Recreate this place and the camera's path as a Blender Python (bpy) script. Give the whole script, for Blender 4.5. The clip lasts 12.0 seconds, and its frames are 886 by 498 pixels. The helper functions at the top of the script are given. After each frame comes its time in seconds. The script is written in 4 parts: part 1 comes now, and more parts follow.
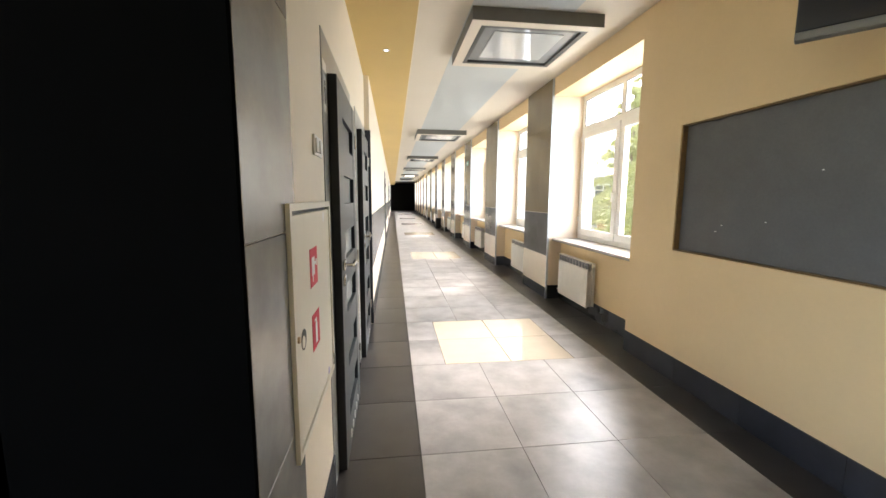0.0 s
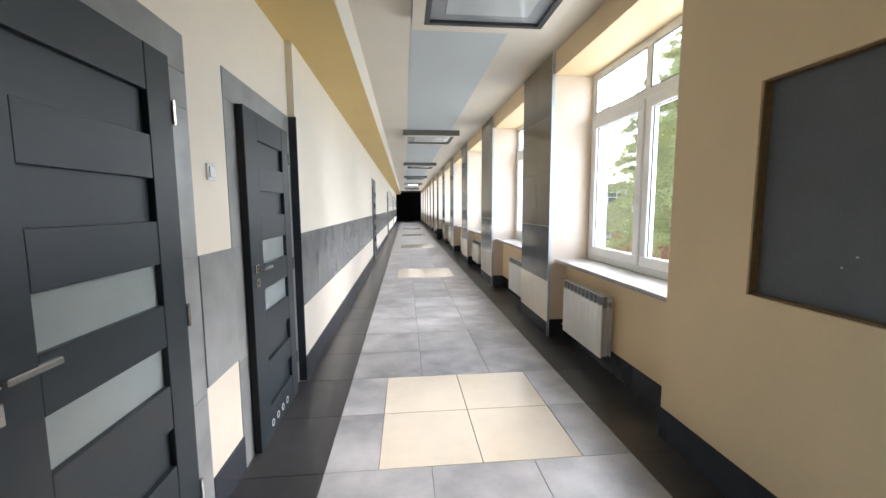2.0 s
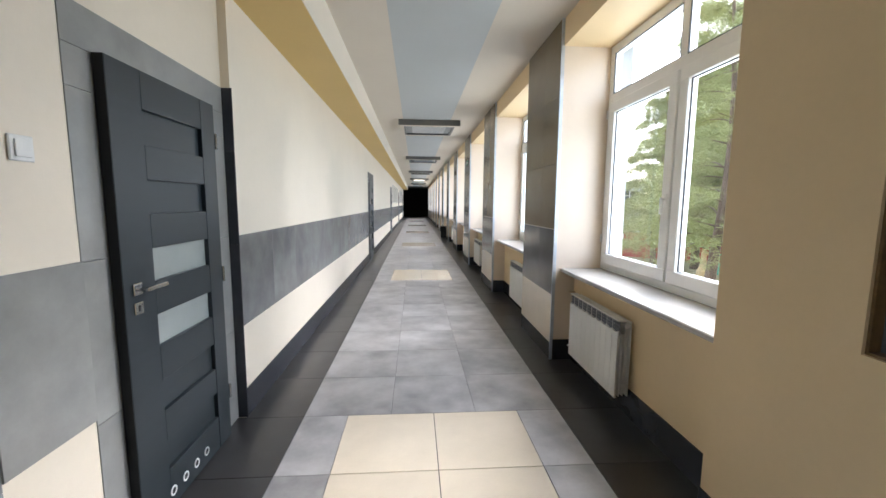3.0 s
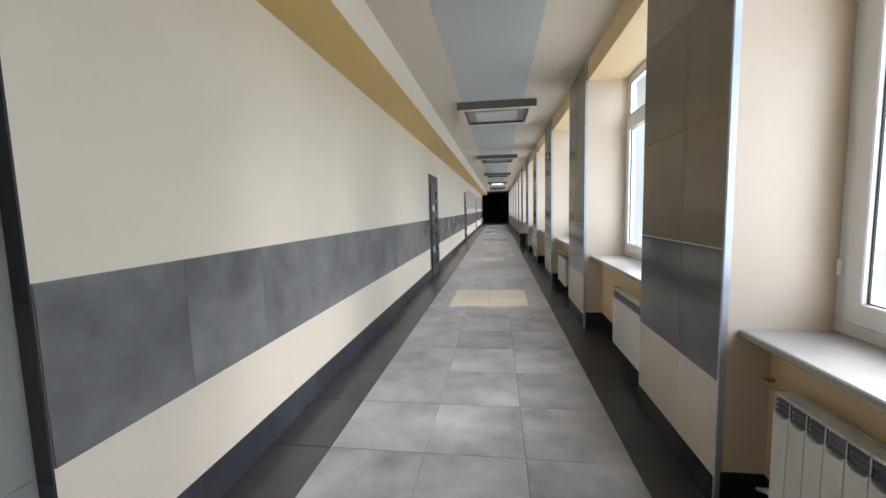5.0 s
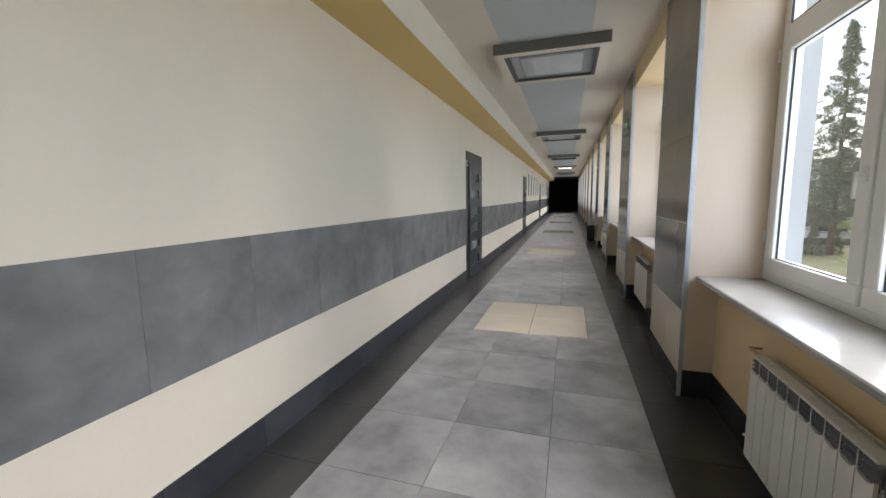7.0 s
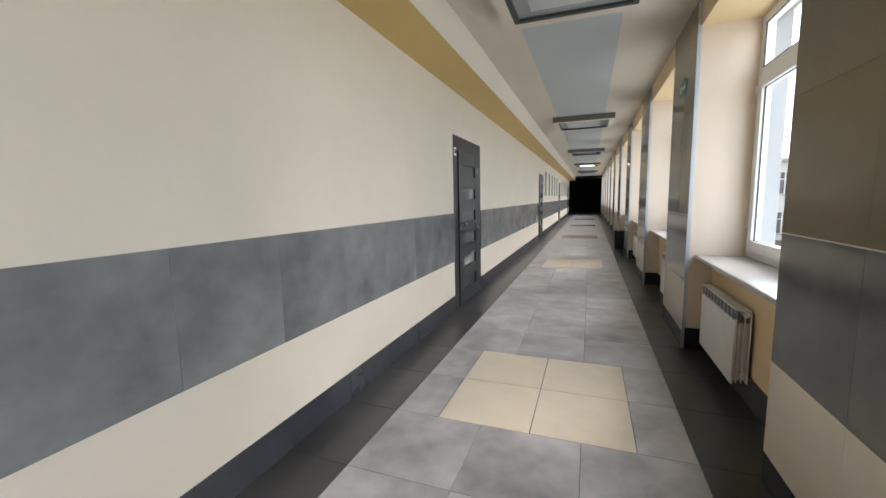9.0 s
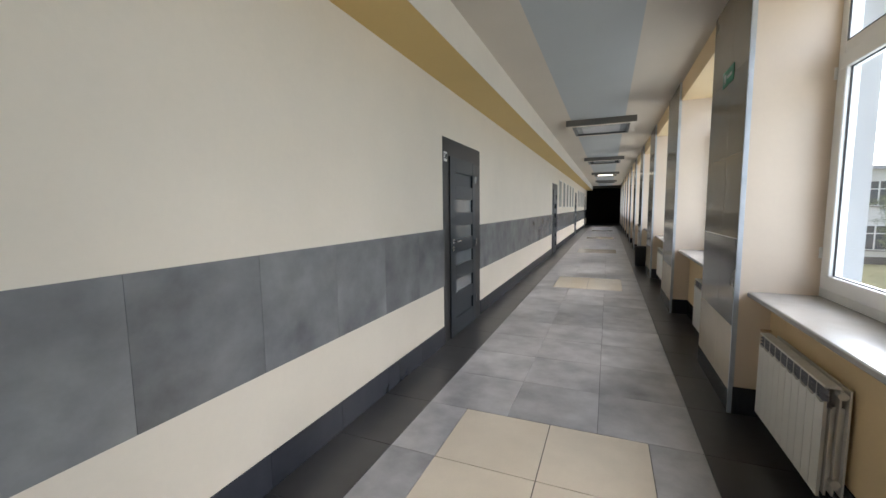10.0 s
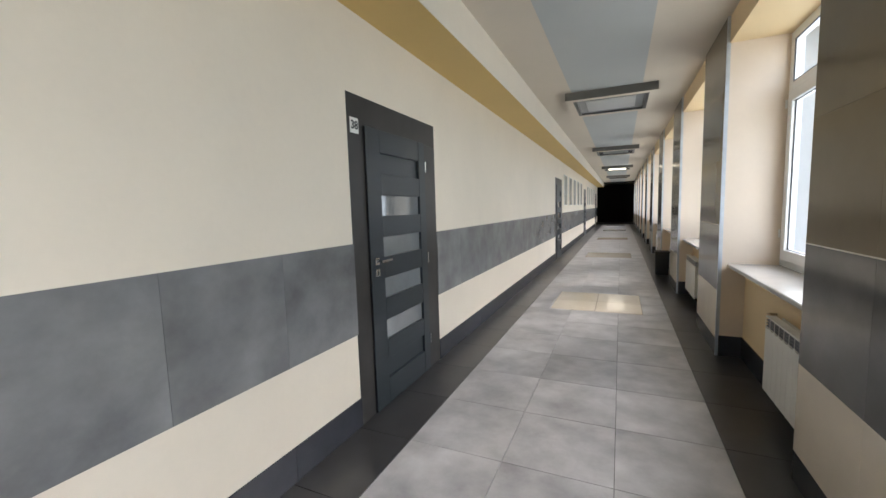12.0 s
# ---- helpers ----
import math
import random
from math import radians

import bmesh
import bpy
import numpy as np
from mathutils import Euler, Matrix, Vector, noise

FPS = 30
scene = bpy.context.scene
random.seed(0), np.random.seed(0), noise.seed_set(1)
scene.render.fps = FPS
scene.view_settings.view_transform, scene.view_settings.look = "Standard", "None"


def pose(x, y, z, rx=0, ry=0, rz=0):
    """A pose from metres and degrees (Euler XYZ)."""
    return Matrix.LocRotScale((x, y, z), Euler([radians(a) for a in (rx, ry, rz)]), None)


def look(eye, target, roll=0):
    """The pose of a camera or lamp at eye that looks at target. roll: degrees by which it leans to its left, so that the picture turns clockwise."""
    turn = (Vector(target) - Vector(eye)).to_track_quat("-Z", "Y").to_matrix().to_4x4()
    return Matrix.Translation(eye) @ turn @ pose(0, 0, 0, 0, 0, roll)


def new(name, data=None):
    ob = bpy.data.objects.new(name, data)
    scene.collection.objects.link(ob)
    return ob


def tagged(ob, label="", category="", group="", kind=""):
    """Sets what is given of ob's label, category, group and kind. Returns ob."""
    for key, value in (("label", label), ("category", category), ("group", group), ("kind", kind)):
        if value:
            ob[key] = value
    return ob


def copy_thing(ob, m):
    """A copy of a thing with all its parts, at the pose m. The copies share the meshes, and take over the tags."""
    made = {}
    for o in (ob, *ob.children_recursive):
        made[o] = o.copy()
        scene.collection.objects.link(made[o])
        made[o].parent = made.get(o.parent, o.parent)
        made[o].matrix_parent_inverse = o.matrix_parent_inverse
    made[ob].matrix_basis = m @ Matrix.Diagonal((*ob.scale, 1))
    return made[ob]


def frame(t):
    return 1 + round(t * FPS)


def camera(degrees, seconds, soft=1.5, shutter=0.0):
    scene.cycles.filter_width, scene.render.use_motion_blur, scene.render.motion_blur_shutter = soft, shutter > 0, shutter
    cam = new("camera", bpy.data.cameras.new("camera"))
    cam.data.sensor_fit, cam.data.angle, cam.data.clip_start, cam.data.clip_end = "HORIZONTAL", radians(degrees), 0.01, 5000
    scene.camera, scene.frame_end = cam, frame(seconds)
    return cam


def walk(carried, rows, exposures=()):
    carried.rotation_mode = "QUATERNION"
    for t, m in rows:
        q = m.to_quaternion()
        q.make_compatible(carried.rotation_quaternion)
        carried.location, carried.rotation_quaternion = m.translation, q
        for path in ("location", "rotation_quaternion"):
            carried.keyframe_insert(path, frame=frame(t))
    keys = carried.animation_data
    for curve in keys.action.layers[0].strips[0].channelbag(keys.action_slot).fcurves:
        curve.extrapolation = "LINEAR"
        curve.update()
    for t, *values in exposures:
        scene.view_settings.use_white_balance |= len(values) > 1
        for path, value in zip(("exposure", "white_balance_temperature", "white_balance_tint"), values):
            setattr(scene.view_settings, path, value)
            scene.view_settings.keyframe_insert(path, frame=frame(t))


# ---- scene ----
cam = camera(96.8, 12.0)
PATH = [
    (0, (-0.444, -0.287, 1.458), (-0.195, 1.681, 1.2), 0.3),
    (0.5, (-0.282, -0.075, 1.461), (-0.055, 1.894, 1.2), 0.0),
    (1, (-0.078, 0.203, 1.48), (0.124, 2.178, 1.236), -0.2),
    (1.5, (0.051, 0.542, 1.477), (0.252, 2.519, 1.247), -0.2),
    (2, (0.171, 0.904, 1.469), (0.36, 2.884, 1.257), -0.3),
    (2.5, (0.333, 1.251, 1.483), (0.503, 3.231, 1.265), 0.4),
    (2.7, (0.391, 1.371, 1.483), (0.556, 3.35, 1.251), 0.5),
    (4.5, (0.709, 2.807, 1.46), (0.538, 4.789, 1.253), -1.1),
    (5, (0.756, 3.22, 1.456), (0.477, 5.19, 1.26), -1.5),
    (5.5, (0.844, 3.656, 1.463), (0.45, 5.604, 1.24), -1.4),
    (6, (0.871, 4.084, 1.453), (0.383, 6.008, 1.205), -1.4),
    (6.5, (0.927, 4.507, 1.447), (0.362, 6.409, 1.194), -1.5),
    (7, (0.972, 4.936, 1.448), (0.37, 6.826, 1.191), -0.9),
    (7.2, (0.978, 5.127, 1.449), (0.363, 7.012, 1.183), -0.9),
    (9, (0.915, 6.776, 1.433), (0.221, 8.635, 1.185), -1.2),
    (9.5, (0.935, 7.206, 1.458), (0.185, 9.046, 1.228), -0.8),
    (10, (0.926, 7.633, 1.482), (0.156, 9.468, 1.278), -0.7),
    (10.5, (0.963, 8.066, 1.464), (0.174, 9.893, 1.265), -1.1),
    (11, (0.985, 8.497, 1.453), (0.181, 10.316, 1.246), -1.2),
    (11.5, (0.932, 8.949, 1.466), (0.129, 10.768, 1.254), -1.5),
    (12, (0.911, 9.399, 1.469), (0.09, 11.212, 1.269), -1.7),
]
EXPOSURES = [(0.0, 4.63, 6450, 12), (1.0, 4.41, 6100, 11), (2.0, 4.05, 5750, 11), (2.5, 3.94, 5750, 11), (4.5, 3.43, 5830, 11), (6.0, 3.24, 5900, 11), (7.0, 3.03, 5950, 11), (9.0, 3.33, 6050, 11), (9.5, 3.24, 6000, 11), (10.5, 3.08, 5930, 11), (12.0, 3.39, 6050, 11)]
walk(cam, [(t, look(eye, target, roll)) for t, eye, target, roll in PATH], EXPOSURES)


# ---- plan ----
XL, XN = -0.696, -0.750       # main left wall, recessed near left wall
XR, XP, XA = 1.775, 1.755, 1.965   # right wall, pillar tile face, apron under the windows
YS, YE = -3.0, 41.2           # start and end of the corridor
Y_STEP, Y_OPEN = 4.235, 0.52   # left wall's step and the side opening
ZC, ZS, ZH = 3.09, 2.765, 2.86    # ceiling, soffit, window heads
P0, PITCH, PW, PN = 5.12, 2.89, 1.02, 13   # pillars
TILE = 0.606
SILL_Z = 0.888
BAND0, BAND1, SK = 0.645, 1.26, 0.2

pillars = [(P0 + PITCH * k, P0 + PITCH * k + PW) for k in range(PN)]
openings = [(3.15, P0)] + [(a[1], b[0]) for a, b in zip(pillars, pillars[1:])]
piers = [(YS, 3.15)] + pillars[:-1] + [(pillars[-1][0], YE)]


# ---- world, sun and exposure ----
world = bpy.data.worlds.new("sky")
scene.world = world
world.use_nodes = True
wn = world.node_tree.nodes
wl = world.node_tree.links
sky = wn.new("ShaderNodeTexSky")
sky.sky_type = "NISHITA"
sky.sun_disc = False
sky.sun_elevation = radians(36)
sky.sun_rotation = radians(58)
sky.air_density, sky.dust_density, sky.ozone_density = 1.0, 3.5, 1.0
wn["Background"].inputs["Strength"].default_value = 0.09
overcast = wn.new("ShaderNodeHueSaturation")
overcast.inputs["Saturation"].default_value = 0.6
wl.new(sky.outputs["Color"], overcast.inputs["Color"])
wl.new(overcast.outputs["Color"], wn["Background"].inputs["Color"])
sun = new("sun", bpy.data.lights.new("sun", "SUN"))
sun.data.energy, sun.data.angle, sun.data.color = 0.5, radians(130), (1.0, 0.97, 0.92)
sun.matrix_world = look((22.0, 13.8, 18.9), (0, 0, 0))
# area lamps added in each window opening to boost the sky's light indoors
for a, b in openings:
    fill_lamp = new("window_fill_lamp", bpy.data.lights.new("window_fill_lamp", "AREA"))
    fill_lamp.data.shape, fill_lamp.data.size, fill_lamp.data.size_y = "RECTANGLE", ZH - SILL_Z - 0.06, b - a - 0.06
    fill_lamp.data.energy, fill_lamp.data.color = 3.2, (0.86, 0.94, 1.0)
    fill_lamp.matrix_world = pose(2.315, (a + b) / 2, (ZH + SILL_Z) / 2, 0, 90, 0)


# ---- materials ----
def mat(name, color, rough=0.5, metal=0.0, vary=0.08, grain=6.0, fine=0.03, bump=0.0, bump_scale=60.0, rand=0.0, coat=0.0, tint=None, stretch=(1, 1, 1), rough_vary=0.0):
    """A surface with two scales of variation, relief and wear. tint: a second colour for the large patches."""
    m = bpy.data.materials.new(name)
    m.use_nodes = True
    nodes, links = m.node_tree.nodes, m.node_tree.links
    bsdf = nodes["Principled BSDF"]
    bsdf.inputs["Metallic"].default_value = metal
    bsdf.inputs["Coat Weight"].default_value = coat
    bsdf.inputs["Coat Roughness"].default_value = 0.05
    coords = nodes.new("ShaderNodeTexCoord")
    info = nodes.new("ShaderNodeObjectInfo")
    shift = nodes.new("ShaderNodeMath")
    shift.operation = "MULTIPLY"
    shift.inputs[1].default_value = 37.0
    links.new(info.outputs["Random"], shift.inputs[0])
    place = nodes.new("ShaderNodeMapping")
    place.inputs["Scale"].default_value = stretch
    links.new(coords.outputs["Object"], place.inputs["Vector"])
    moved = nodes.new("ShaderNodeVectorMath")
    links.new(place.outputs["Vector"], moved.inputs[0])
    links.new(shift.outputs[0], moved.inputs[1])
    big = nodes.new("ShaderNodeTexNoise")
    big.inputs["Scale"].default_value = grain
    big.inputs["Detail"].default_value = 1.5
    links.new(moved.outputs[0], big.inputs["Vector"])
    small = nodes.new("ShaderNodeTexNoise")
    small.inputs["Scale"].default_value = grain * 25
    small.inputs["Detail"].default_value = 2.0
    links.new(moved.outputs[0], small.inputs["Vector"])
    ramp = nodes.new("ShaderNodeMapRange")
    ramp.inputs["From Min"].default_value, ramp.inputs["From Max"].default_value = 0.30, 0.70
    mid = nodes.new("ShaderNodeTexNoise")
    mid.inputs["Scale"].default_value = grain * 2.7
    mid.inputs["Detail"].default_value = 5.0
    mid.inputs["Roughness"].default_value = 0.55
    links.new(moved.outputs[0], mid.inputs["Vector"])
    cloud = nodes.new("ShaderNodeMix")
    cloud.data_type = "FLOAT"
    cloud.inputs["Factor"].default_value = 0.45
    links.new(big.outputs["Fac"], cloud.inputs["A"])
    links.new(mid.outputs["Fac"], cloud.inputs["B"])
    links.new(cloud.outputs["Result"], ramp.inputs["Value"])
    mix = nodes.new("ShaderNodeMix")
    mix.data_type = "RGBA"
    other = tint or [c * (1 - 2 * vary) for c in color]
    mix.inputs["A"].default_value = (*[min(1, c * (1 + (0 if tint else vary))) for c in color], 1)
    mix.inputs["B"].default_value = (*other, 1)
    links.new(ramp.outputs["Result"], mix.inputs["Factor"])
    tone = nodes.new("ShaderNodeHueSaturation")
    links.new(mix.outputs["Result"], tone.inputs["Color"])
    value = nodes.new("ShaderNodeMath")
    value.operation = "MULTIPLY_ADD"
    value.inputs[1].default_value, value.inputs[2].default_value = 2 * fine, 1 - fine
    links.new(small.outputs["Fac"], value.inputs[0])
    last = value
    if rand:
        each = nodes.new("ShaderNodeMath")
        each.operation = "MULTIPLY_ADD"
        each.inputs[1].default_value, each.inputs[2].default_value = 2 * rand, 1 - rand
        links.new(info.outputs["Random"], each.inputs[0])
        both = nodes.new("ShaderNodeMath")
        both.operation = "MULTIPLY"
        links.new(each.outputs[0], both.inputs[0])
        links.new(value.outputs[0], both.inputs[1])
        last = both
    links.new(last.outputs[0], tone.inputs["Value"])
    links.new(tone.outputs["Color"], bsdf.inputs["Base Color"])
    gloss = nodes.new("ShaderNodeMath")
    gloss.operation = "MULTIPLY_ADD"
    gloss.inputs[1].default_value, gloss.inputs[2].default_value = 2 * rough_vary, rough - rough_vary
    links.new(big.outputs["Fac"], gloss.inputs[0])
    links.new(gloss.outputs[0], bsdf.inputs["Roughness"])
    if bump:
        relief = nodes.new("ShaderNodeTexNoise")
        relief.inputs["Scale"].default_value = bump_scale
        relief.inputs["Detail"].default_value = 3.0
        links.new(moved.outputs[0], relief.inputs["Vector"])
        raised = nodes.new("ShaderNodeBump")
        raised.inputs["Strength"].default_value = 0.35
        raised.inputs["Distance"].default_value = bump
        links.new(relief.outputs["Fac"], raised.inputs["Height"])
        links.new(raised.outputs["Normal"], bsdf.inputs["Normal"])
    return m


def glass(name, color=(1, 1, 1), rough=0.0):
    m = bpy.data.materials.new(name)
    m.use_nodes = True
    nodes, links = m.node_tree.nodes, m.node_tree.links
    nodes.remove(nodes["Principled BSDF"])
    clear = nodes.new("ShaderNodeBsdfTransparent")
    clear.inputs["Color"].default_value = (*color, 1)
    shine = nodes.new("ShaderNodeBsdfGlossy")
    shine.inputs["Roughness"].default_value = rough
    facing = nodes.new("ShaderNodeLayerWeight")
    facing.inputs["Blend"].default_value = 0.5
    steep = nodes.new("ShaderNodeMath")
    steep.operation = "POWER"
    steep.inputs[1].default_value = 4.0
    links.new(facing.outputs["Facing"], steep.inputs[0])
    edge = nodes.new("ShaderNodeMath")
    edge.operation = "MULTIPLY_ADD"
    edge.inputs[1].default_value, edge.inputs[2].default_value = 0.6, 0.03
    links.new(steep.outputs[0], edge.inputs[0])
    mix = nodes.new("ShaderNodeMixShader")
    links.new(edge.outputs[0], mix.inputs[0])
    links.new(clear.outputs[0], mix.inputs[1])
    links.new(shine.outputs[0], mix.inputs[2])
    links.new(mix.outputs[0], nodes["Material Output"].inputs["Surface"])
    return m


def lamp_mat(name, color, power):
    m = bpy.data.materials.new(name)
    m.use_nodes = True
    b = m.node_tree.nodes["Principled BSDF"]
    b.inputs["Base Color"].default_value = (0.8, 0.8, 0.8, 1)
    b.inputs["Emission Color"].default_value = (*color, 1)
    b.inputs["Emission Strength"].default_value = power
    return m


CREAM = mat("cream_wall_paint", (0.78, 0.705, 0.585), 0.55, vary=0.02, grain=1.3, fine=0.02, bump=0.0008, bump_scale=120)
YELLOW = mat("yellow_wall_paint", (0.765, 0.585, 0.335), 0.5, vary=0.02, grain=1.3, fine=0.02, bump=0.0008, bump_scale=120)
# Paler than YELLOW: the sky's light on the piers is put in the paint.
REVEAL = mat("skylit_pier_paint", (0.72, 0.605, 0.485), 0.5, vary=0.02, grain=1.3, fine=0.02, bump=0.0008, bump_scale=120)
OCHRE = mat("ochre_soffit_paint", (0.66, 0.47, 0.17), 0.55, vary=0.02, grain=1.0, fine=0.02, bump=0.0006, bump_scale=120)
BEIGE_CEIL = mat("beige_ceiling_paint", (0.65, 0.58, 0.485), 0.6, vary=0.02, grain=0.8, fine=0.015, bump=0.0006, bump_scale=90)
GREY_CEIL = mat("grey_ceiling_paint", (0.47, 0.49, 0.49), 0.6, vary=0.02, grain=0.8, fine=0.015, bump=0.0006, bump_scale=90)
GREY_TILE = mat("grey_floor_tile", (0.19, 0.186, 0.192), 0.34, vary=0.25, grain=2.0, fine=0.04, rand=0.05, tint=(0.53, 0.52, 0.52), rough_vary=0.02)
DARK_TILE = mat("dark_floor_tile", (0.026, 0.025, 0.027), 0.28, vary=0.2, grain=2.6, fine=0.04, rand=0.1, tint=(0.050, 0.048, 0.048))
GREY_TILE.node_tree.nodes["Principled BSDF"].inputs["IOR"].default_value = 1.8
DARK_TILE.node_tree.nodes["Principled BSDF"].inputs["IOR"].default_value = 1.6
BEIGE_TILE = mat("polished_beige_tile", (0.68, 0.60, 0.48), 0.10, vary=0.03, grain=4, fine=0.03, rand=0.02)
BAND_TILE = mat("grey_wall_tile", (0.116, 0.119, 0.122), 0.24, vary=0.2, grain=2.2, fine=0.03, rand=0.08, tint=(0.252, 0.256, 0.256), rough_vary=0.04)
PILLAR_BEIGE = mat("polished_beige_wall_tile", (0.70, 0.62, 0.51), 0.08, vary=0.03, grain=3, fine=0.02, rand=0.03)
PILLAR_BROWN = mat("polished_fawn_wall_tile", (0.225, 0.178, 0.106), 0.15, vary=0.03, grain=3, fine=0.02, rand=0.03)
PILLAR_BROWN.node_tree.nodes["Principled BSDF"].inputs["Specular IOR Level"].default_value = 0.3
PILLAR_GREY = mat("polished_grey_wall_tile", (0.13, 0.126, 0.12), 0.13, vary=0.12, grain=2.2, fine=0.03, rand=0.05)
PILLAR_GREY.node_tree.nodes["Principled BSDF"].inputs["Specular IOR Level"].default_value = 0.36
SKIRT = mat("dark_skirting_tile", (0.034, 0.037, 0.047), 0.25, vary=0.15, grain=3, fine=0.04, rand=0.12)
GROUT = mat("grey_grout", (0.085, 0.083, 0.08), 0.8, fine=0.1)
SURROUND = mat("grey_door_surround_tile", (0.20, 0.205, 0.20), 0.28, vary=0.15, grain=3, fine=0.03, tint=(0.33, 0.33, 0.32), rand=0.05)
SURROUND_DARK = mat("charcoal_door_surround", (0.026, 0.0245, 0.0235), 0.4, vary=0.15, grain=3, fine=0.04, tint=(0.042, 0.039, 0.036))
SURROUND_DARK.node_tree.nodes["Principled BSDF"].inputs["Specular IOR Level"].default_value = 0.3
DOOR = mat("anthracite_door_laminate", (0.0195, 0.0265, 0.032), 0.38, vary=0.06, grain=3, fine=0.06, stretch=(1, 1, 12), bump=0.0003, bump_scale=80)
DOOR.node_tree.nodes["Principled BSDF"].inputs["Specular IOR Level"].default_value = 0.38
# Black of print; in gaps and holes it stands for shade.
BLACK = mat("black_shade_and_print", (0.008, 0.008, 0.009), 0.6, fine=0.05)
# Black without gloss: the jamb's shade is put in its colour.
JAMB = mat("black_jamb_shade", (0.003, 0.003, 0.003), 1.0, fine=0.05)
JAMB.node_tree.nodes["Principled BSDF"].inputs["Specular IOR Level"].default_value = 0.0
# Frosted panes; light from the rooms behind is put in as pale opaque colour.
FROST = mat("backlit_frosted_glass", (0.27, 0.30, 0.30), 0.2, vary=0.04, grain=3, fine=0.02)
SMOKE = mat("dim_glass", (0.19, 0.205, 0.21), 0.05, vary=0.1, grain=2, fine=0.02)
SMOKE.node_tree.nodes["Principled BSDF"].inputs["IOR"].default_value = 1.8
CHROME = mat("satin_steel", (0.62, 0.62, 0.62), 0.25, metal=1.0, fine=0.04, stretch=(1, 1, 8))
ALU = mat("aluminium_trim", (0.52, 0.57, 0.64), 0.38, metal=0.6, fine=0.03)
PVC = mat("white_window_plastic", (0.82, 0.82, 0.80), 0.3, vary=0.02, fine=0.01)
GASKET = mat("black_rubber", (0.02, 0.02, 0.022), 0.6)
SILL = mat("cream_marble_sill", (0.44, 0.42, 0.395), 0.17, vary=0.06, grain=5, fine=0.05, tint=(0.38, 0.36, 0.335))
SILL.node_tree.nodes["Principled BSDF"].inputs["Specular IOR Level"].default_value = 0.38
ENAMEL = mat("white_radiator_enamel", (0.78, 0.76, 0.71), 0.35, vary=0.03, grain=4, fine=0.02)
# Darker than the enamel: shade between the radiator's slats is put in the colour.
SLAT_SHADE = mat("shaded_slat_grey", (0.20, 0.20, 0.225), 0.5, metal=0.0, fine=0.05)
COPPER = mat("painted_pipe", (0.52, 0.36, 0.21), 0.4, fine=0.03)
REDCAP = mat("dark_red_plastic", (0.20, 0.03, 0.02), 0.4)
LAMPGREY = mat("grey_lamp_board", (0.16, 0.155, 0.14), 0.5, vary=0.05, fine=0.03)
LAMPDARK = mat("dark_lamp_frame", (0.05, 0.05, 0.05), 0.4, fine=0.03)
DIFFUSER = mat("lamp_glass_panel", (0.30, 0.31, 0.32), 0.06, vary=0.04, grain=2, fine=0.02)
DIFF_IN = mat("lamp_inner_panel", (0.50, 0.51, 0.51), 0.04, vary=0.03, grain=2, fine=0.02)
LIT = lamp_mat("lit_lamp_panel", (1.0, 0.86, 0.62), 0.5)
SPOT = lamp_mat("lit_spot", (1.0, 0.97, 0.9), 0.3)
CABINET = mat("cream_cabinet_enamel", (0.72, 0.68, 0.58), 0.4, vary=0.02, fine=0.02, bump=0.0002, bump_scale=200)
RED = mat("red_sign_film", (0.62, 0.012, 0.04), 0.5, fine=0.02)
LILAC = mat("lilac_seal_paper", (0.42, 0.38, 0.60), 0.6, fine=0.05)
RED.node_tree.nodes["Principled BSDF"].inputs["Specular IOR Level"].default_value = 0.2
WHITE = mat("white_plastic", (0.80, 0.80, 0.78), 0.35, fine=0.02)
BOARD = mat("grey_felt_board", (0.135, 0.138, 0.138), 0.9, vary=0.06, grain=3, fine=0.1, bump=0.0008, bump_scale=400)
WOODEDGE = mat("varnished_wood_edge", (0.20, 0.115, 0.04), 0.45, vary=0.15, grain=4, fine=0.08, stretch=(8, 1, 8))
SCREEN = mat("black_screen", (0.010, 0.011, 0.016), 0.2, fine=0.02)
PLASTER_W = mat("white_facade_plaster", (0.46, 0.485, 0.515), 0.85, vary=0.04, grain=1, fine=0.05, bump=0.002, bump_scale=90)
WING_W = mat("white_wing_plaster", (0.80, 0.79, 0.77), 0.85, vary=0.04, grain=0.4, fine=0.04, bump=0.002, bump_scale=60)
BINMAT = mat("black_bin_plastic", (0.007, 0.007, 0.0075), 0.6, fine=0.05)
PHOTO = mat("picture_print", (0.30, 0.32, 0.30), 0.25, vary=0.3, grain=7, fine=0.2, tint=(0.55, 0.52, 0.46))
# Near-black colour that stands for the lack of light on these walls.
DARKROOM = mat("unlit_shade_paint", (0.02, 0.02, 0.02), 0.9, fine=0.05)
PANE = glass("window_glass")
GRASS = mat("lawn", (0.22, 0.21, 0.085), 0.9, vary=0.25, grain=0.8, fine=0.3, tint=(0.36, 0.31, 0.155), bump=0.03, bump_scale=9)
BARK = mat("pine_bark", (0.15, 0.10, 0.068), 0.9, vary=0.3, grain=6, fine=0.2, bump=0.02, bump_scale=14, stretch=(1, 1, 0.3))
NEEDLE = mat("pine_needles", (0.20, 0.225, 0.070), 0.7, vary=0.3, grain=0.8, fine=0.3, tint=(0.35, 0.35, 0.13))
SPRUCE = mat("spruce_needles", (0.10, 0.13, 0.065), 0.7, vary=0.3, grain=1.2, fine=0.3, tint=(0.16, 0.18, 0.09))
RED_WALL = mat("red_fence_boards", (0.36, 0.06, 0.04), 0.7, vary=0.12, grain=2, fine=0.1)
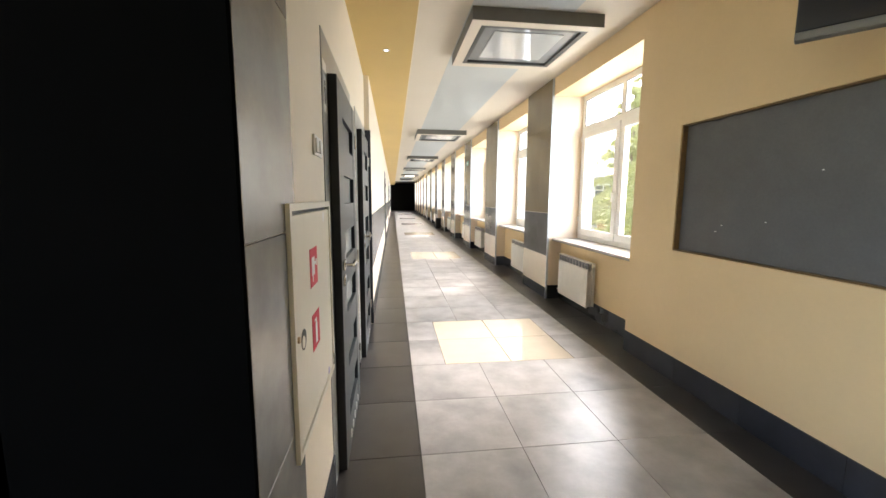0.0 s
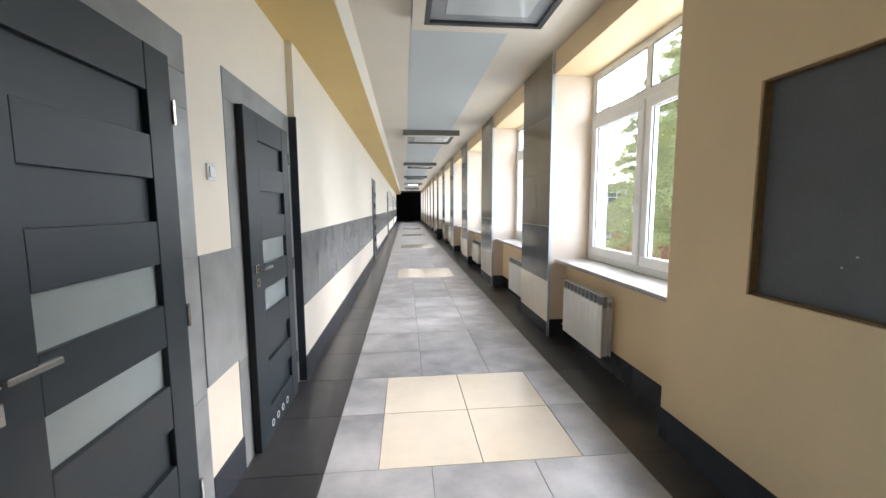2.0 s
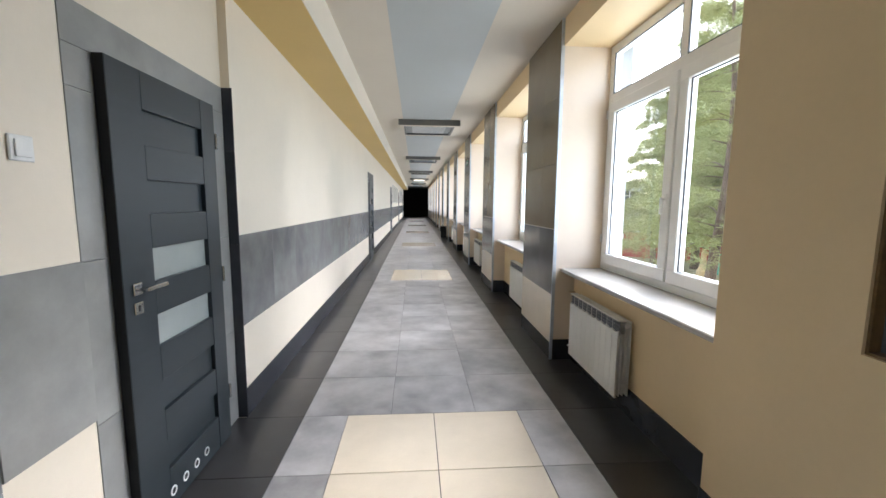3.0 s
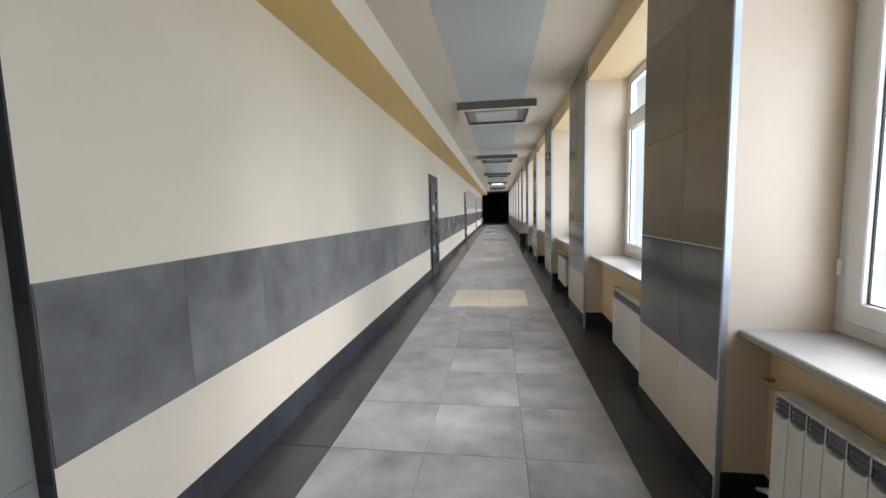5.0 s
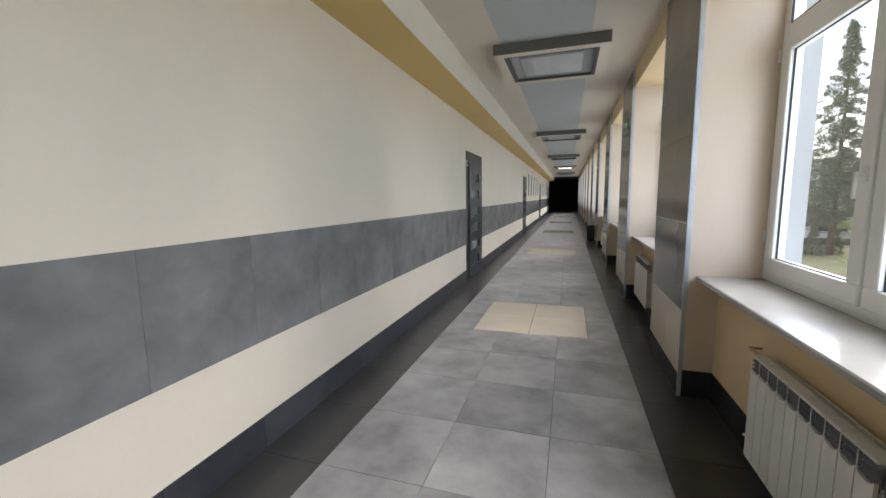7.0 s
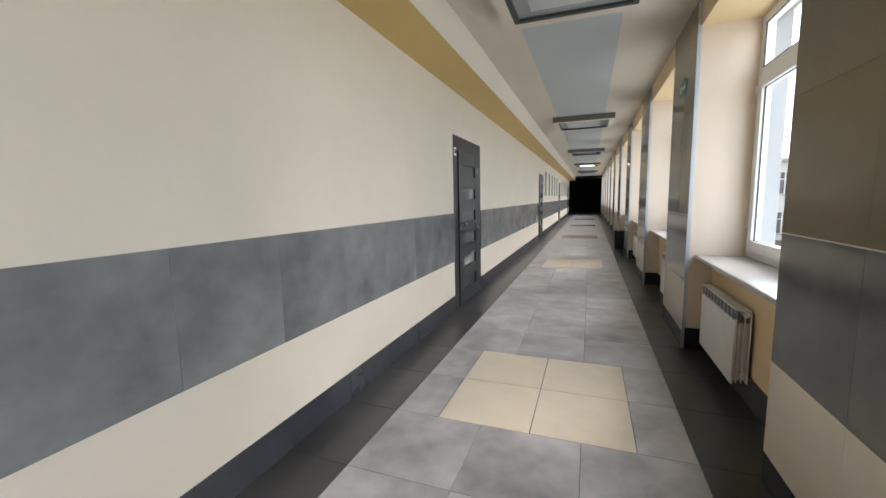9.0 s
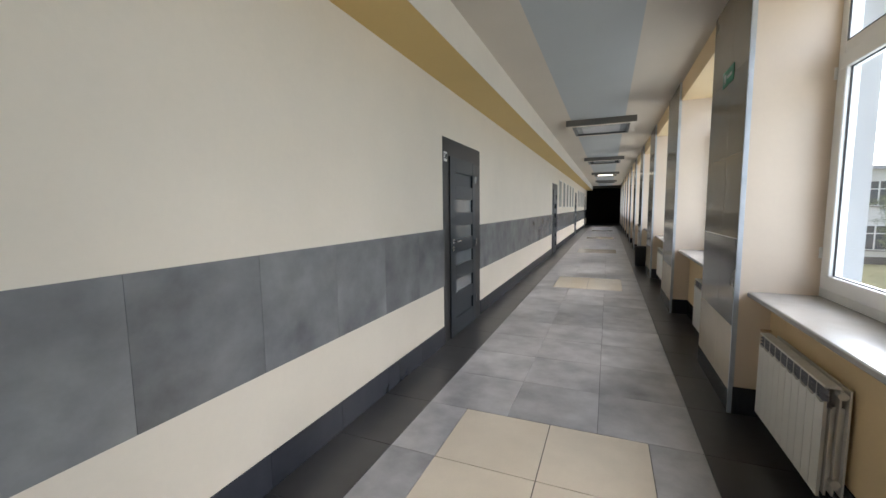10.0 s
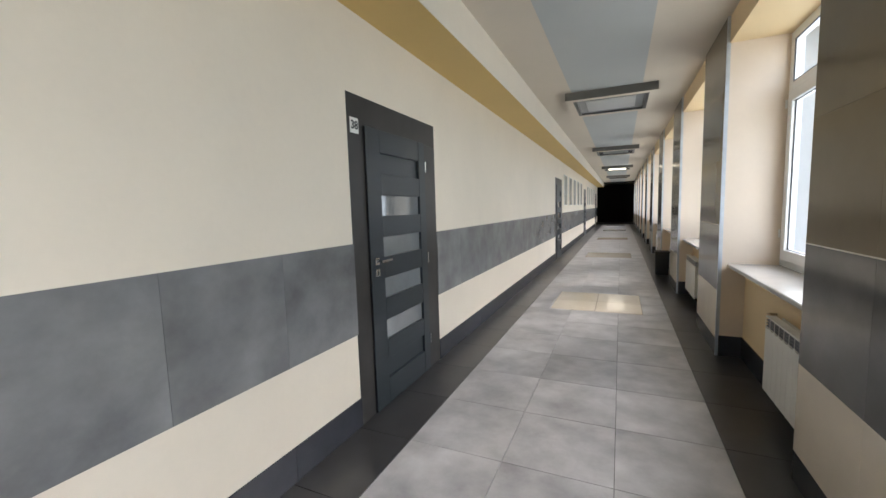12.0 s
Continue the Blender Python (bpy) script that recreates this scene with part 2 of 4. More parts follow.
GREEN = mat("green_steel_paint", (0.03, 0.36, 0.24), 0.45, fine=0.05)
SANDY = mat("sand_coloured_wood", (0.62, 0.46, 0.24), 0.7, vary=0.15, grain=4, fine=0.08)
ROOF = mat("grey_roof_sheet", (0.36, 0.37, 0.39), 0.6, vary=0.1, grain=1, fine=0.08)
GLASS_FAR = mat("far_window_glass", (0.06, 0.075, 0.09), 0.1, vary=0.2, grain=0.5, fine=0.02)


# ---- mesh helpers ----
def solid(boxes, bevel=0.0, bm=None):
    """A bmesh of boxes, each (x0, y0, z0, x1, y1, z1), with rounded edges if bevel."""
    bm = bm or bmesh.new()
    for x0, y0, z0, x1, y1, z1 in boxes:
        v = [bm.verts.new(p) for p in ((x0, y0, z0), (x1, y0, z0), (x1, y1, z0), (x0, y1, z0), (x0, y0, z1), (x1, y0, z1), (x1, y1, z1), (x0, y1, z1))]
        for q in ((3, 2, 1, 0), (4, 5, 6, 7), (0, 1, 5, 4), (1, 2, 6, 5), (2, 3, 7, 6), (3, 0, 4, 7)):
            bm.faces.new([v[i] for i in q])
    if bevel:
        bmesh.ops.bevel(bm, geom=list(bm.edges), offset=bevel, segments=1, affect="EDGES", clamp_overlap=True)
    return bm


def ring_frame(x0, x1, y0, y1, z0, z1, t):
    """A rectangular frame in one piece, lying in the yz plane."""
    bm = bmesh.new()
    loops = []
    for x in (x0, x1):
        for d in (0.0, t):
            loops.append([bm.verts.new((x, y, z)) for y, z in ((y0 + d, z0 + d), (y1 - d, z0 + d), (y1 - d, z1 - d), (y0 + d, z1 - d))])
    for a, b in ((0, 1), (1, 3), (3, 2), (2, 0)):
        for k in range(4):
            q = (k + 1) % 4
            bm.faces.new((loops[a][k], loops[a][q], loops[b][q], loops[b][k]))
    bmesh.ops.recalc_face_normals(bm, faces=bm.faces[:])
    return bm


def prism(bm, outline, z0, z1):
    """An outline in the xy plane drawn up from z0 to z1."""
    low = [bm.verts.new((x, y, z0)) for x, y in outline]
    high = [bm.verts.new((x, y, z1)) for x, y in outline]
    bm.faces.new(low[::-1])
    bm.faces.new(high)
    for k in range(len(outline)):
        q = (k + 1) % len(outline)
        bm.faces.new((low[k], low[q], high[q], high[k]))
    bmesh.ops.recalc_face_normals(bm, faces=bm.faces[:])
    return bm


def rod(bm, a, b, r0, r1=None, sides=10):
    """A tapered round rod from a to b, added to bm."""
    a, b = Vector(a), Vector(b)
    r1 = r0 if r1 is None else r1
    turn = (b - a).to_track_quat("Z", "Y").to_matrix()
    rings = []
    for p, r in ((a, r0), (b, r1)):
        rings.append([bm.verts.new(p + turn @ Vector((r * math.cos(k * math.tau / sides), r * math.sin(k * math.tau / sides), 0))) for k in range(sides)])
    for k in range(sides):
        bm.faces.new((rings[0][k], rings[0][(k + 1) % sides], rings[1][(k + 1) % sides], rings[1][k]))
    bm.faces.new(rings[0][::-1])
    bm.faces.new(rings[1])
    return bm


def mesh_of(name, bm, material, smooth=False):
    me = bpy.data.meshes.new(name)
    bm.normal_update()
    bm.to_mesh(me)
    bm.free()
    me.materials.append(material)
    if smooth:
        for p in me.polygons:
            p.use_smooth = True
    return me


def part(name, bm, material, parent, label="", smooth=False):
    ob = new(name, mesh_of(name, bm, material, smooth))
    ob.parent = parent
    return tagged(ob, label=label)


def structure(name, bm, material, label):
    return tagged(new(name, mesh_of(name, bm, material)), label=label, kind="structure")


def thing(name, at, label, category, group="", rz=0):
    ob = new(name)
    ob.matrix_world = pose(*at, 0, 0, rz)
    ob.empty_display_size = 0.1
    return tagged(ob, label=label, category=category, group=group)


def lathe(bm, profile, sides=16, at=(0, 0, 0)):
    """Turns (radius, height) pairs round z into a closed surface."""
    rings = []
    for r, z in profile:
        rings.append([bm.verts.new((at[0] + r * math.cos(k * math.tau / sides), at[1] + r * math.sin(k * math.tau / sides), at[2] + z)) for k in range(sides)])
    for lo, hi in zip(rings, rings[1:]):
        for k in range(sides):
            bm.faces.new((lo[k], lo[(k + 1) % sides], hi[(k + 1) % sides], hi[k]))
    bm.faces.new(rings[0][::-1])
    bm.faces.new(rings[-1])
    return bm


TILES = {}


def tile_mesh(w, h, thick, material, edge=0.0012):
    """One tile with eased edges, centred, its face at z = 0."""
    key = (round(w, 4), round(h, 4), thick, material.name)
    if key not in TILES:
        bm = bmesh.new()
        low, mid, top = ([bm.verts.new((sx * (w / 2 - d), sy * (h / 2 - d), z)) for sx, sy in ((-1, -1), (1, -1), (1, 1), (-1, 1))] for d, z in ((0, -thick), (0, -edge), (edge, 0)))
        for a, b in ((low, mid), (mid, top)):
            for k in range(4):
                bm.faces.new((a[k], a[(k + 1) % 4], b[(k + 1) % 4], b[k]))
        bm.faces.new(top)
        TILES[key] = mesh_of("tile", bm, material)
    return TILES[key]


ON_FLOOR = lambda x, y, z: pose(x, y, z)
FACE_RIGHT = lambda x, y, z: Matrix.Translation((x, y, z)) @ Matrix(((0, 0, 1, 0), (1, 0, 0, 0), (0, 1, 0, 0), (0, 0, 0, 1)))
FACE_LEFT = lambda x, y, z: Matrix.Translation((x, y, z)) @ Matrix(((0, 0, -1, 0), (-1, 0, 0, 0), (0, 1, 0, 0), (0, 0, 0, 1)))
FACE_BACK = lambda x, y, z: Matrix.Translation((x, y, z)) @ Matrix(((1, 0, 0, 0), (0, 0, -1, 0), (0, 1, 0, 0), (0, 0, 0, 1)))


def lay(parent, m, w, h, thick, material, name="tile", gap=0.003):
    ob = new(name, tile_mesh(w - gap, h - gap, thick, material))
    ob.matrix_world = m
    ob.parent = parent
    return ob


# ---- structure ----
# doors on the main left wall: opening edges of the surround, width of the leaf
SURROUNDS = [(11.51, 12.80), (20.35, 21.64), (29.3, 30.59), (38.4, 39.69)]
ZD = 2.24

floor = structure("floor", solid([(-1.3, YS - 0.3, -0.3, 2.33, YE + 5, -0.008), (-3.1, YS - 0.3, -0.3, -1.3, Y_OPEN + 0.3, -0.008)]), GROUT, "grey and beige tiled corridor floor with dark borders")
ceiling = structure("ceiling", solid([(-0.25, YS, ZC, 0.24, YE, ZC + 0.3), (1.16, YS, ZC, XR + 0.1, YE, ZC + 0.3), (-1.3, YS - 0.3, ZC + 0.03, -0.25, YE + 5, ZC + 0.3), (-3.1, YS - 0.3, ZC + 0.03, -1.3, Y_OPEN + 0.3, ZC + 0.3), (1.16, YS - 0.3, ZC + 0.03, 2.6, YE + 5, ZC + 0.3), (-0.25, YE + 0.3, ZC + 0.03, 1.16, YE + 5, ZC + 0.3)]), BEIGE_CEIL, "beige painted corridor ceiling")
structure("ceiling_strip", solid([(0.24, YS - 0.3, ZC - 0.002, 1.16, YE, ZC + 0.3)]), GREY_CEIL, "grey painted strip along the ceiling")
structure("soffit", solid([(-0.256, YS, ZS + 0.001, -0.25, YE, ZC + 0.03)]), CREAM, "cream face of the lowered soffit")
structure("soffit_underside", solid([(-0.86, YS, ZS, -0.2561, YE, ZC + 0.03)]), OCHRE, "ochre painted underside of the lowered soffit")

# main left wall with its door openings
bm = bmesh.new()
edge = Y_STEP
for a, b in SURROUNDS:
    solid([(-0.95, edge, -0.05, XL, a, ZS + 0.02)], bm=bm)
    solid([(-0.95, a, ZD, XL, b, ZS + 0.02)], bm=bm)
    edge = b
solid([(-0.95, edge, -0.05, XL, YE, ZS + 0.02)], bm=bm)
wall_left = structure("wall_left", bm, CREAM, "cream painted wall with a grey tile band and dark skirting")
# near left wall with two door openings
D1, D2 = (1.56, 2.73), (3.08, Y_STEP)
bm = solid([(-0.98, Y_OPEN + 0.0205, -0.05, XN, D1[0], ZS + 0.02), (-0.98, D1[0], 2.19, XN, D1[1], ZS + 0.02), (-0.98, D1[1], -0.05, XN, D2[0], ZS + 0.02), (-0.98, D2[0], 2.19, XN, D2[1], ZS + 0.02)])
wall_near = structure("wall_left_near", bm, CREAM, "cream painted wall round two washroom doors")
# Unseen wall, added so that no daylight leaks round the leaves.
structure("wall_behind_doors", solid([(-1.25, Y_OPEN, -0.05, -1.2, YE, ZC)]), DARKROOM, "unseen dark wall added behind the doors to stop stray light")
structure("jamb", solid([(-1.24, Y_OPEN, -0.05, XN + 0.0088, Y_OPEN + 0.02, ZS + 0.02)]), JAMB, "end of the wall at the side opening, blackened for its shade")

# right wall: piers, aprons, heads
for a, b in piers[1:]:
    structure("wall_pier", solid([(XR, a, -0.05, 2.262, b, ZC + 0.03)]), REVEAL, "pier between two windows, its paint paled to look skylit")
bm = bmesh.new()
for a, b in openings:
    solid([(XA, a, -0.05, 2.262, b, SILL_Z - 0.035), (XR, a, ZH, 2.262, b, ZC + 0.03)], bm=bm)
BD = (0.45, 2.592, 1.05, 2.025)
solid([(XR + 0.06, YS, -0.05, 2.262, 3.15, ZC + 0.03), (XR, YS, -0.05, XR + 0.06, BD[0], ZC + 0.03), (XR, BD[1], -0.05, XR + 0.06, 3.15, ZC + 0.03), (XR, BD[0], -0.05, XR + 0.06, BD[1], BD[2]), (XR, BD[0], BD[3], XR + 0.06, BD[1], ZC + 0.03)], bm=bm)
wall_right = structure("wall_right", bm, YELLOW, "yellow painted wall with window recesses and tiled pillars")
bm = solid([(2.263, a, -1.5, 2.41, b, 4.5) for a, b in piers])
for a, b in openings:
    solid([(2.263, a, -1.5, 2.41, b, SILL_Z - 0.06), (2.263, a, ZH + 0.02, 2.41, b, 4.5)], bm=bm)
structure("facade", bm, PLASTER_W, "white plastered outer face of the wall")

# closing walls
structure("wall_back", solid([(-3.1, YS - 0.3, -0.3, 2.6, YS, ZC + 0.05)]), CREAM, "plain wall at the start of the corridor")
# The hole from z 0.9 to 2.95 is unseen, added to light the start.
structure("wall_side", solid([(-3.1, YS, -0.3, -2.8, Y_OPEN, 0.9), (-3.1, YS, 2.95, -2.8, Y_OPEN, ZC + 0.05), (-3.1, YS, 0.9, -2.8, YS + 0.1, 2.95), (-3.1, 0.42, 0.9, -2.8, Y_OPEN, 2.95), (-3.1, Y_OPEN, -0.3, -1.25, Y_OPEN + 0.3, ZC + 0.05)]), CREAM, "cream walls of the side opening, with an unseen hole added for light")
# The hall's darkness comes from its colour.
structure("wall_end", solid([(-1.25, YE, -0.3, XL - 0.02, YE + 0.2, ZC + 0.05), (XR + 0.02, YE, -0.3, 2.6, YE + 0.2, ZC + 0.05), (-1.25, YE, ZS + 0.25, 2.6, YE + 0.2, ZC + 0.05), (-1.3, YE, -0.3, -1.25, YE + 5, ZC + 0.05), (2.5, YE + 0.2, -0.3, 2.6, YE + 5, ZC + 0.05), (-1.25, YE + 4.8, -0.3, 2.6, YE + 5, ZC + 0.05)]), DARKROOM, "unlit hall at the end of the corridor, darkness put in its colour")
# Unseen cover over the ceiling, added to block the sky.
structure("roof", solid([(-1.35, YS - 0.4, ZC + 0.31, 2.62, YE + 5.2, ZC + 0.6), (-3.2, YS - 0.4, ZC + 0.31, -1.35, Y_OPEN + 0.4, ZC + 0.6)]), PLASTER_W, "unseen slab added above the corridor to keep daylight out")


# ---- windows ----
def make_window(width):
    """A white plastic window: two casements under two fixed lights, with its stone sill."""
    h = ZH - SILL_Z
    zt = 2.40 - SILL_Z
    w2 = width / 2
    win = thing("window", (2.205, 0, SILL_Z), "white plastic window with two casements under fixed lights", "window", "corridor windows")
    fr = 0.07
    part("window_frame", solid([(0, -w2, 0, 0.07, w2, fr), (0, -w2, h - fr, 0.07, w2, h), (0, -w2, fr, 0.07, -w2 + fr, h - fr), (0, w2 - fr, fr, 0.07, w2, h - fr),
                                (0.002, -w2 + fr, zt - 0.045, 0.068, w2 - fr, zt + 0.045), (0.002, -0.035, zt + 0.045, 0.068, 0.035, h - fr), (0.002, -0.03, fr, 0.068, 0.03, zt - 0.045)], 0.004), PVC, win)
    for s in (-1, 1):
        a, b = sorted((s * 0.012, s * (w2 - fr + 0.012)))
        sash = part("sash", solid([(-0.018, a, fr - 0.012, 0.05, b, fr + 0.08), (-0.018, a, zt - 0.12, 0.05, b, zt - 0.033), (-0.018, a, fr + 0.08, 0.05, a + 0.085, zt - 0.12), (-0.018, b - 0.085, fr + 0.08, 0.05, b, zt - 0.12)], 0.005), PVC, win)
        part("gasket", solid([(0.004, a + 0.085, fr + 0.08, 0.013, b - 0.085, fr + 0.085), (0.004, a + 0.085, zt - 0.125, 0.013, b - 0.085, zt - 0.12), (0.004, a + 0.085, fr + 0.085, 0.013, a + 0.09, zt - 0.125), (0.004, b - 0.09, fr + 0.085, 0.013, b - 0.085, zt - 0.125)]), GASKET, sash, "thin black rubber seal")
        pane = part("pane", solid([(0.010, a + 0.087, fr + 0.082, 0.014, b - 0.087, zt - 0.122)]), PANE, sash, "clear glass pane")
        pane.visible_shadow = False
        a, b = sorted((s * 0.035, s * (w2 - fr)))
        up = part("pane", solid([(0.010, a, zt + 0.045, 0.014, b, h - fr)]), PANE, win, "clear glass pane")
        up.visible_shadow = False
        part("gasket", solid([(0.004, a, zt + 0.045, 0.013, b, zt + 0.051), (0.004, a, h - fr - 0.006, 0.013, b, h - fr), (0.004, a, zt + 0.051, 0.013, a + 0.006, h - fr - 0.006), (0.004, b - 0.006, zt + 0.051, 0.013, b, h - fr - 0.006)]), GASKET, win, "thin black rubber seal")
        if s == 1:
            part("handle", solid([(-0.028, 0.028, 0.60, -0.018, 0.058, 0.67), (-0.06, 0.034, 0.625, -0.028, 0.052, 0.645), (-0.06, 0.034, 0.53, -0.046, 0.052, 0.645)], 0.003), WHITE, sash, "white lever handle")
    for z in (0.25, 1.35):
        part("hinge", rod(bmesh.new(), (-0.02, w2 - 0.035, z), (-0.02, w2 - 0.035, z + 0.07), 0.009), WHITE, win)
    return win


def make_sill(width):
    sill = structure("window_sill", solid([(1.825, -width / 2 + 0.001, SILL_Z - 0.034, 2.27, width / 2 - 0.001, SILL_Z)], 0.006), SILL, "polished cream stone window sill")
    return sill


win_first = make_window(openings[0][1] - openings[0][0])
win_first.matrix_world = pose(2.205, sum(openings[0]) / 2, SILL_Z)
sill_first = make_sill(openings[0][1] - openings[0][0])
sill_first.matrix_world = pose(0, sum(openings[0]) / 2, 0)
win_next = make_window(PITCH - PW)
sill_next = make_sill(PITCH - PW)
for k, (a, b) in enumerate(openings[1:]):
    c = (a + b) / 2
    if k == 0:
        win_next.matrix_world, sill_next.matrix_world = pose(2.205, c, SILL_Z), pose(0, c, 0)
    else:
        copy_thing(win_next, pose(2.205, c, SILL_Z))
        copy_thing(sill_next, pose(0, c, 0))


# ---- radiators ----
def make_radiator(n):
    """An aluminium sectional radiator on its wall, y from 0 backwards, with valve and feed pipe."""
    rad = thing("radiator", (0, 0, 0), "white enamelled sectional radiator under the window sill", "radiator", "corridor radiators")
    w = 0.083
    for k in range(n):
        y = -k * w
        sec = bmesh.new()
        # front plate with a hollowed top edge
        ring = [(y - 0.0022, 0.13), (y - 0.0022, 0.634)]
        ring += [(y - w / 2 + (w / 2 - 0.006) * math.cos(math.pi * q / 8), 0.634 - 0.017 * math.sin(math.pi * q / 8)) for q in range(9)]
        ring += [(y - w + 0.0022, 0.634), (y - w + 0.0022, 0.13)]
        front = [sec.verts.new((-0.115, v, u)) for v, u in ring]
        rear = [sec.verts.new((-0.103, v, u)) for v, u in ring]
        sec.faces.new(front)
        sec.faces.new(rear[::-1])
        for q in range(len(ring)):
            sec.faces.new((front[q], rear[q], rear[(q + 1) % len(ring)], front[(q + 1) % len(ring)]))
        bmesh.ops.recalc_face_normals(sec, faces=sec.faces[:])
        panel = part("radiator_section", sec, ENAMEL, rad)
        # plates behind one another on a central web, cross louvre and cap
        core = solid([(-0.103, y - w / 2 - 0.012, 0.16, -0.012, y - w / 2 + 0.012, 0.598)])
        for x, reach in ((-0.084, 0.003), (-0.055, 0.006), (-0.022, 0.002)):
            solid([(x - 0.004, y - w + reach, 0.14, x + 0.004, y - reach, 0.598 if x < -0.06 else 0.70)], bm=core)
        part("core", core, ENAMEL, panel)
        part("web", solid([(-0.1145, y - 0.004, 0.6335, -0.1125, y - 0.0005, 0.70)]), ENAMEL, panel)
        # slatted grille behind the opening, drawn along the section
        slats = [(-0.0985, 0.600), (-0.0985, 0.7)]
        for z in (0.684, 0.661, 0.638):
            slats += [(-0.1, z + 0.002), (-0.112, z - 0.004), (-0.112, z - 0.0065), (-0.1, z - 0.002)]
        grille = prism(bmesh.new(), slats, y - w + 0.003, y - 0.005)
        bmesh.ops.transform(grille, matrix=Matrix(((1, 0, 0, 0), (0, 0, 1, 0), (0, 1, 0, 0), (0, 0, 0, 1))), verts=grille.verts)
        bmesh.ops.recalc_face_normals(grille, faces=grille.faces[:])
        part("grille", grille, SLAT_SHADE, panel, "slatted grille, grey for the shade inside the radiator")
        part("cap", solid([(-0.116, y - w + 0.0008, 0.7005, -0.055, y - 0.0008, 0.713)], 0.004), ENAMEL, panel)
    for z in (0.21, 0.67):
        part("header_pipe", rod(bmesh.new(), (-0.05, 0.004, z), (-0.05, -n * w - 0.002, z), 0.02), ENAMEL, rad)
    part("feed_pipe", rod(rod(bmesh.new(), (-0.05, 0.01, 0.675), (-0.05, 0.19, 0.675), 0.009), (-0.05, 0.185, 0.675), (0.001, 0.185, 0.675), 0.009), COPPER, rad, "thin beige painted feed pipe")
    low = bmesh.new()
    for q in range(5):
        u, v = q / 5, (q + 1) / 5
        rod(low, (-0.05, 0.01 + 0.16 * u, 0.19 - 0.05 * u * u), (-0.05, 0.01 + 0.16 * v, 0.19 - 0.05 * v * v), 0.009)
    rod(low, (-0.05, 0.165, 0.141), (0.0, 0.165, 0.141), 0.009)
    part("feed_pipe", low, ENAMEL, rad, "bent white return pipe")
    part("valve", rod(bmesh.new(), (-0.05, 0.02, 0.19), (-0.10, 0.02, 0.19), 0.014, 0.011), CHROME, rad, "small steel valve")
    part("valve_cap", rod(bmesh.new(), (-0.05, 0.010, 0.675), (-0.05, 0.05, 0.675), 0.019, 0.016), REDCAP, rad, "red plastic valve cap")
    return rad


rad = make_radiator(10)
for k, (a, b) in enumerate(openings):
    m = pose(XA - 0.002, b - (0.215, 0.86, 0.215, 1.02)[k % 4], 0.0212) @ Matrix.Diagonal((1, 1, 0.952, 1))
    if k == 0:
        rad.matrix_world = m
    else:
        copy_thing(rad, m)


# ---- ceiling lamps ----
def make_lamp(panel, label):
    lamp = thing("ceiling_lamp", (0, 0, 0), label, "ceiling lamp", "corridor ceiling lamps")
    s, t, o, g = 0.60, 0.11, 0.50, 0.045
    part("board_side", solid([(-s, -s, -t, s, -s + 0.012, 0), (-s, s - 0.012, -t, s, s, 0), (-s, -s + 0.012, -t, -s + 0.012, s - 0.012, 0), (s - 0.012, -s + 0.012, -t, s, s - 0.012, 0)]), LAMPGREY, lamp, "grey painted edge")
    part("board_face", solid([(-s + 0.001, -s + 0.001, -t - 0.004, s - 0.001, -o, -t), (-s + 0.001, o, -t - 0.004, s - 0.001, s - 0.001, -t), (-s + 0.001, -o, -t - 0.004, -o, o, -t), (o, -o, -t - 0.004, s - 0.001, o, -t)]), BEIGE_CEIL, lamp, "beige painted face")
    part("inner_frame", solid([(-o, -o, -t - 0.002, o, -o + g, 0), (-o, o - g, -t - 0.002, o, o, 0), (-o, -o + g, -t - 0.002, -o + g, o - g, 0), (o - g, -o + g, -t - 0.002, o, o - g, 0)]), LAMPDARK, lamp, "dark inner frame")
    part("glass_panel", solid([(-o + g, -o + g, -0.088, o - g, o - g, -0.07)]), DIFFUSER, lamp, "pale glass panel")
    part("diffuser", solid([(-0.34, -0.34, -0.096, 0.34, 0.34, -0.0885)], 0.003), panel, lamp)
    return lamp


LAMP0, LAMP_PITCH = 3.93, 6.10
lamp = make_lamp(DIFF_IN, "square grey ceiling lamp with a dark inner frame, unlit")
lit_lamp = make_lamp(LIT, "square grey ceiling lamp with a warm lit panel")
lamp.matrix_world = pose(0.85, LAMP0 - 0.08, ZC - 0.002)
for k in range(1, 6):
    if k == 4:
        lit_lamp.matrix_world = pose(0.75, LAMP0 + LAMP_PITCH * k, ZC - 0.002)
    else:
        copy_thing(lamp, pose(0.75, LAMP0 + LAMP_PITCH * k, ZC - 0.002))
spot = thing("spot_light", (-0.489, 3.463, ZS), "small round lit spot in the ochre soffit", "spot light")
part("rim", lathe(bmesh.new(), ((0.030, -0.004), (0.030, 0.0), (0.022, 0.0), (0.022, -0.004))), CHROME, spot, "steel rim")
part("bulb", lathe(bmesh.new(), ((0.010, -0.006), (0.019, -0.003), (0.019, 0.0))), SPOT, spot, "glowing bulb")


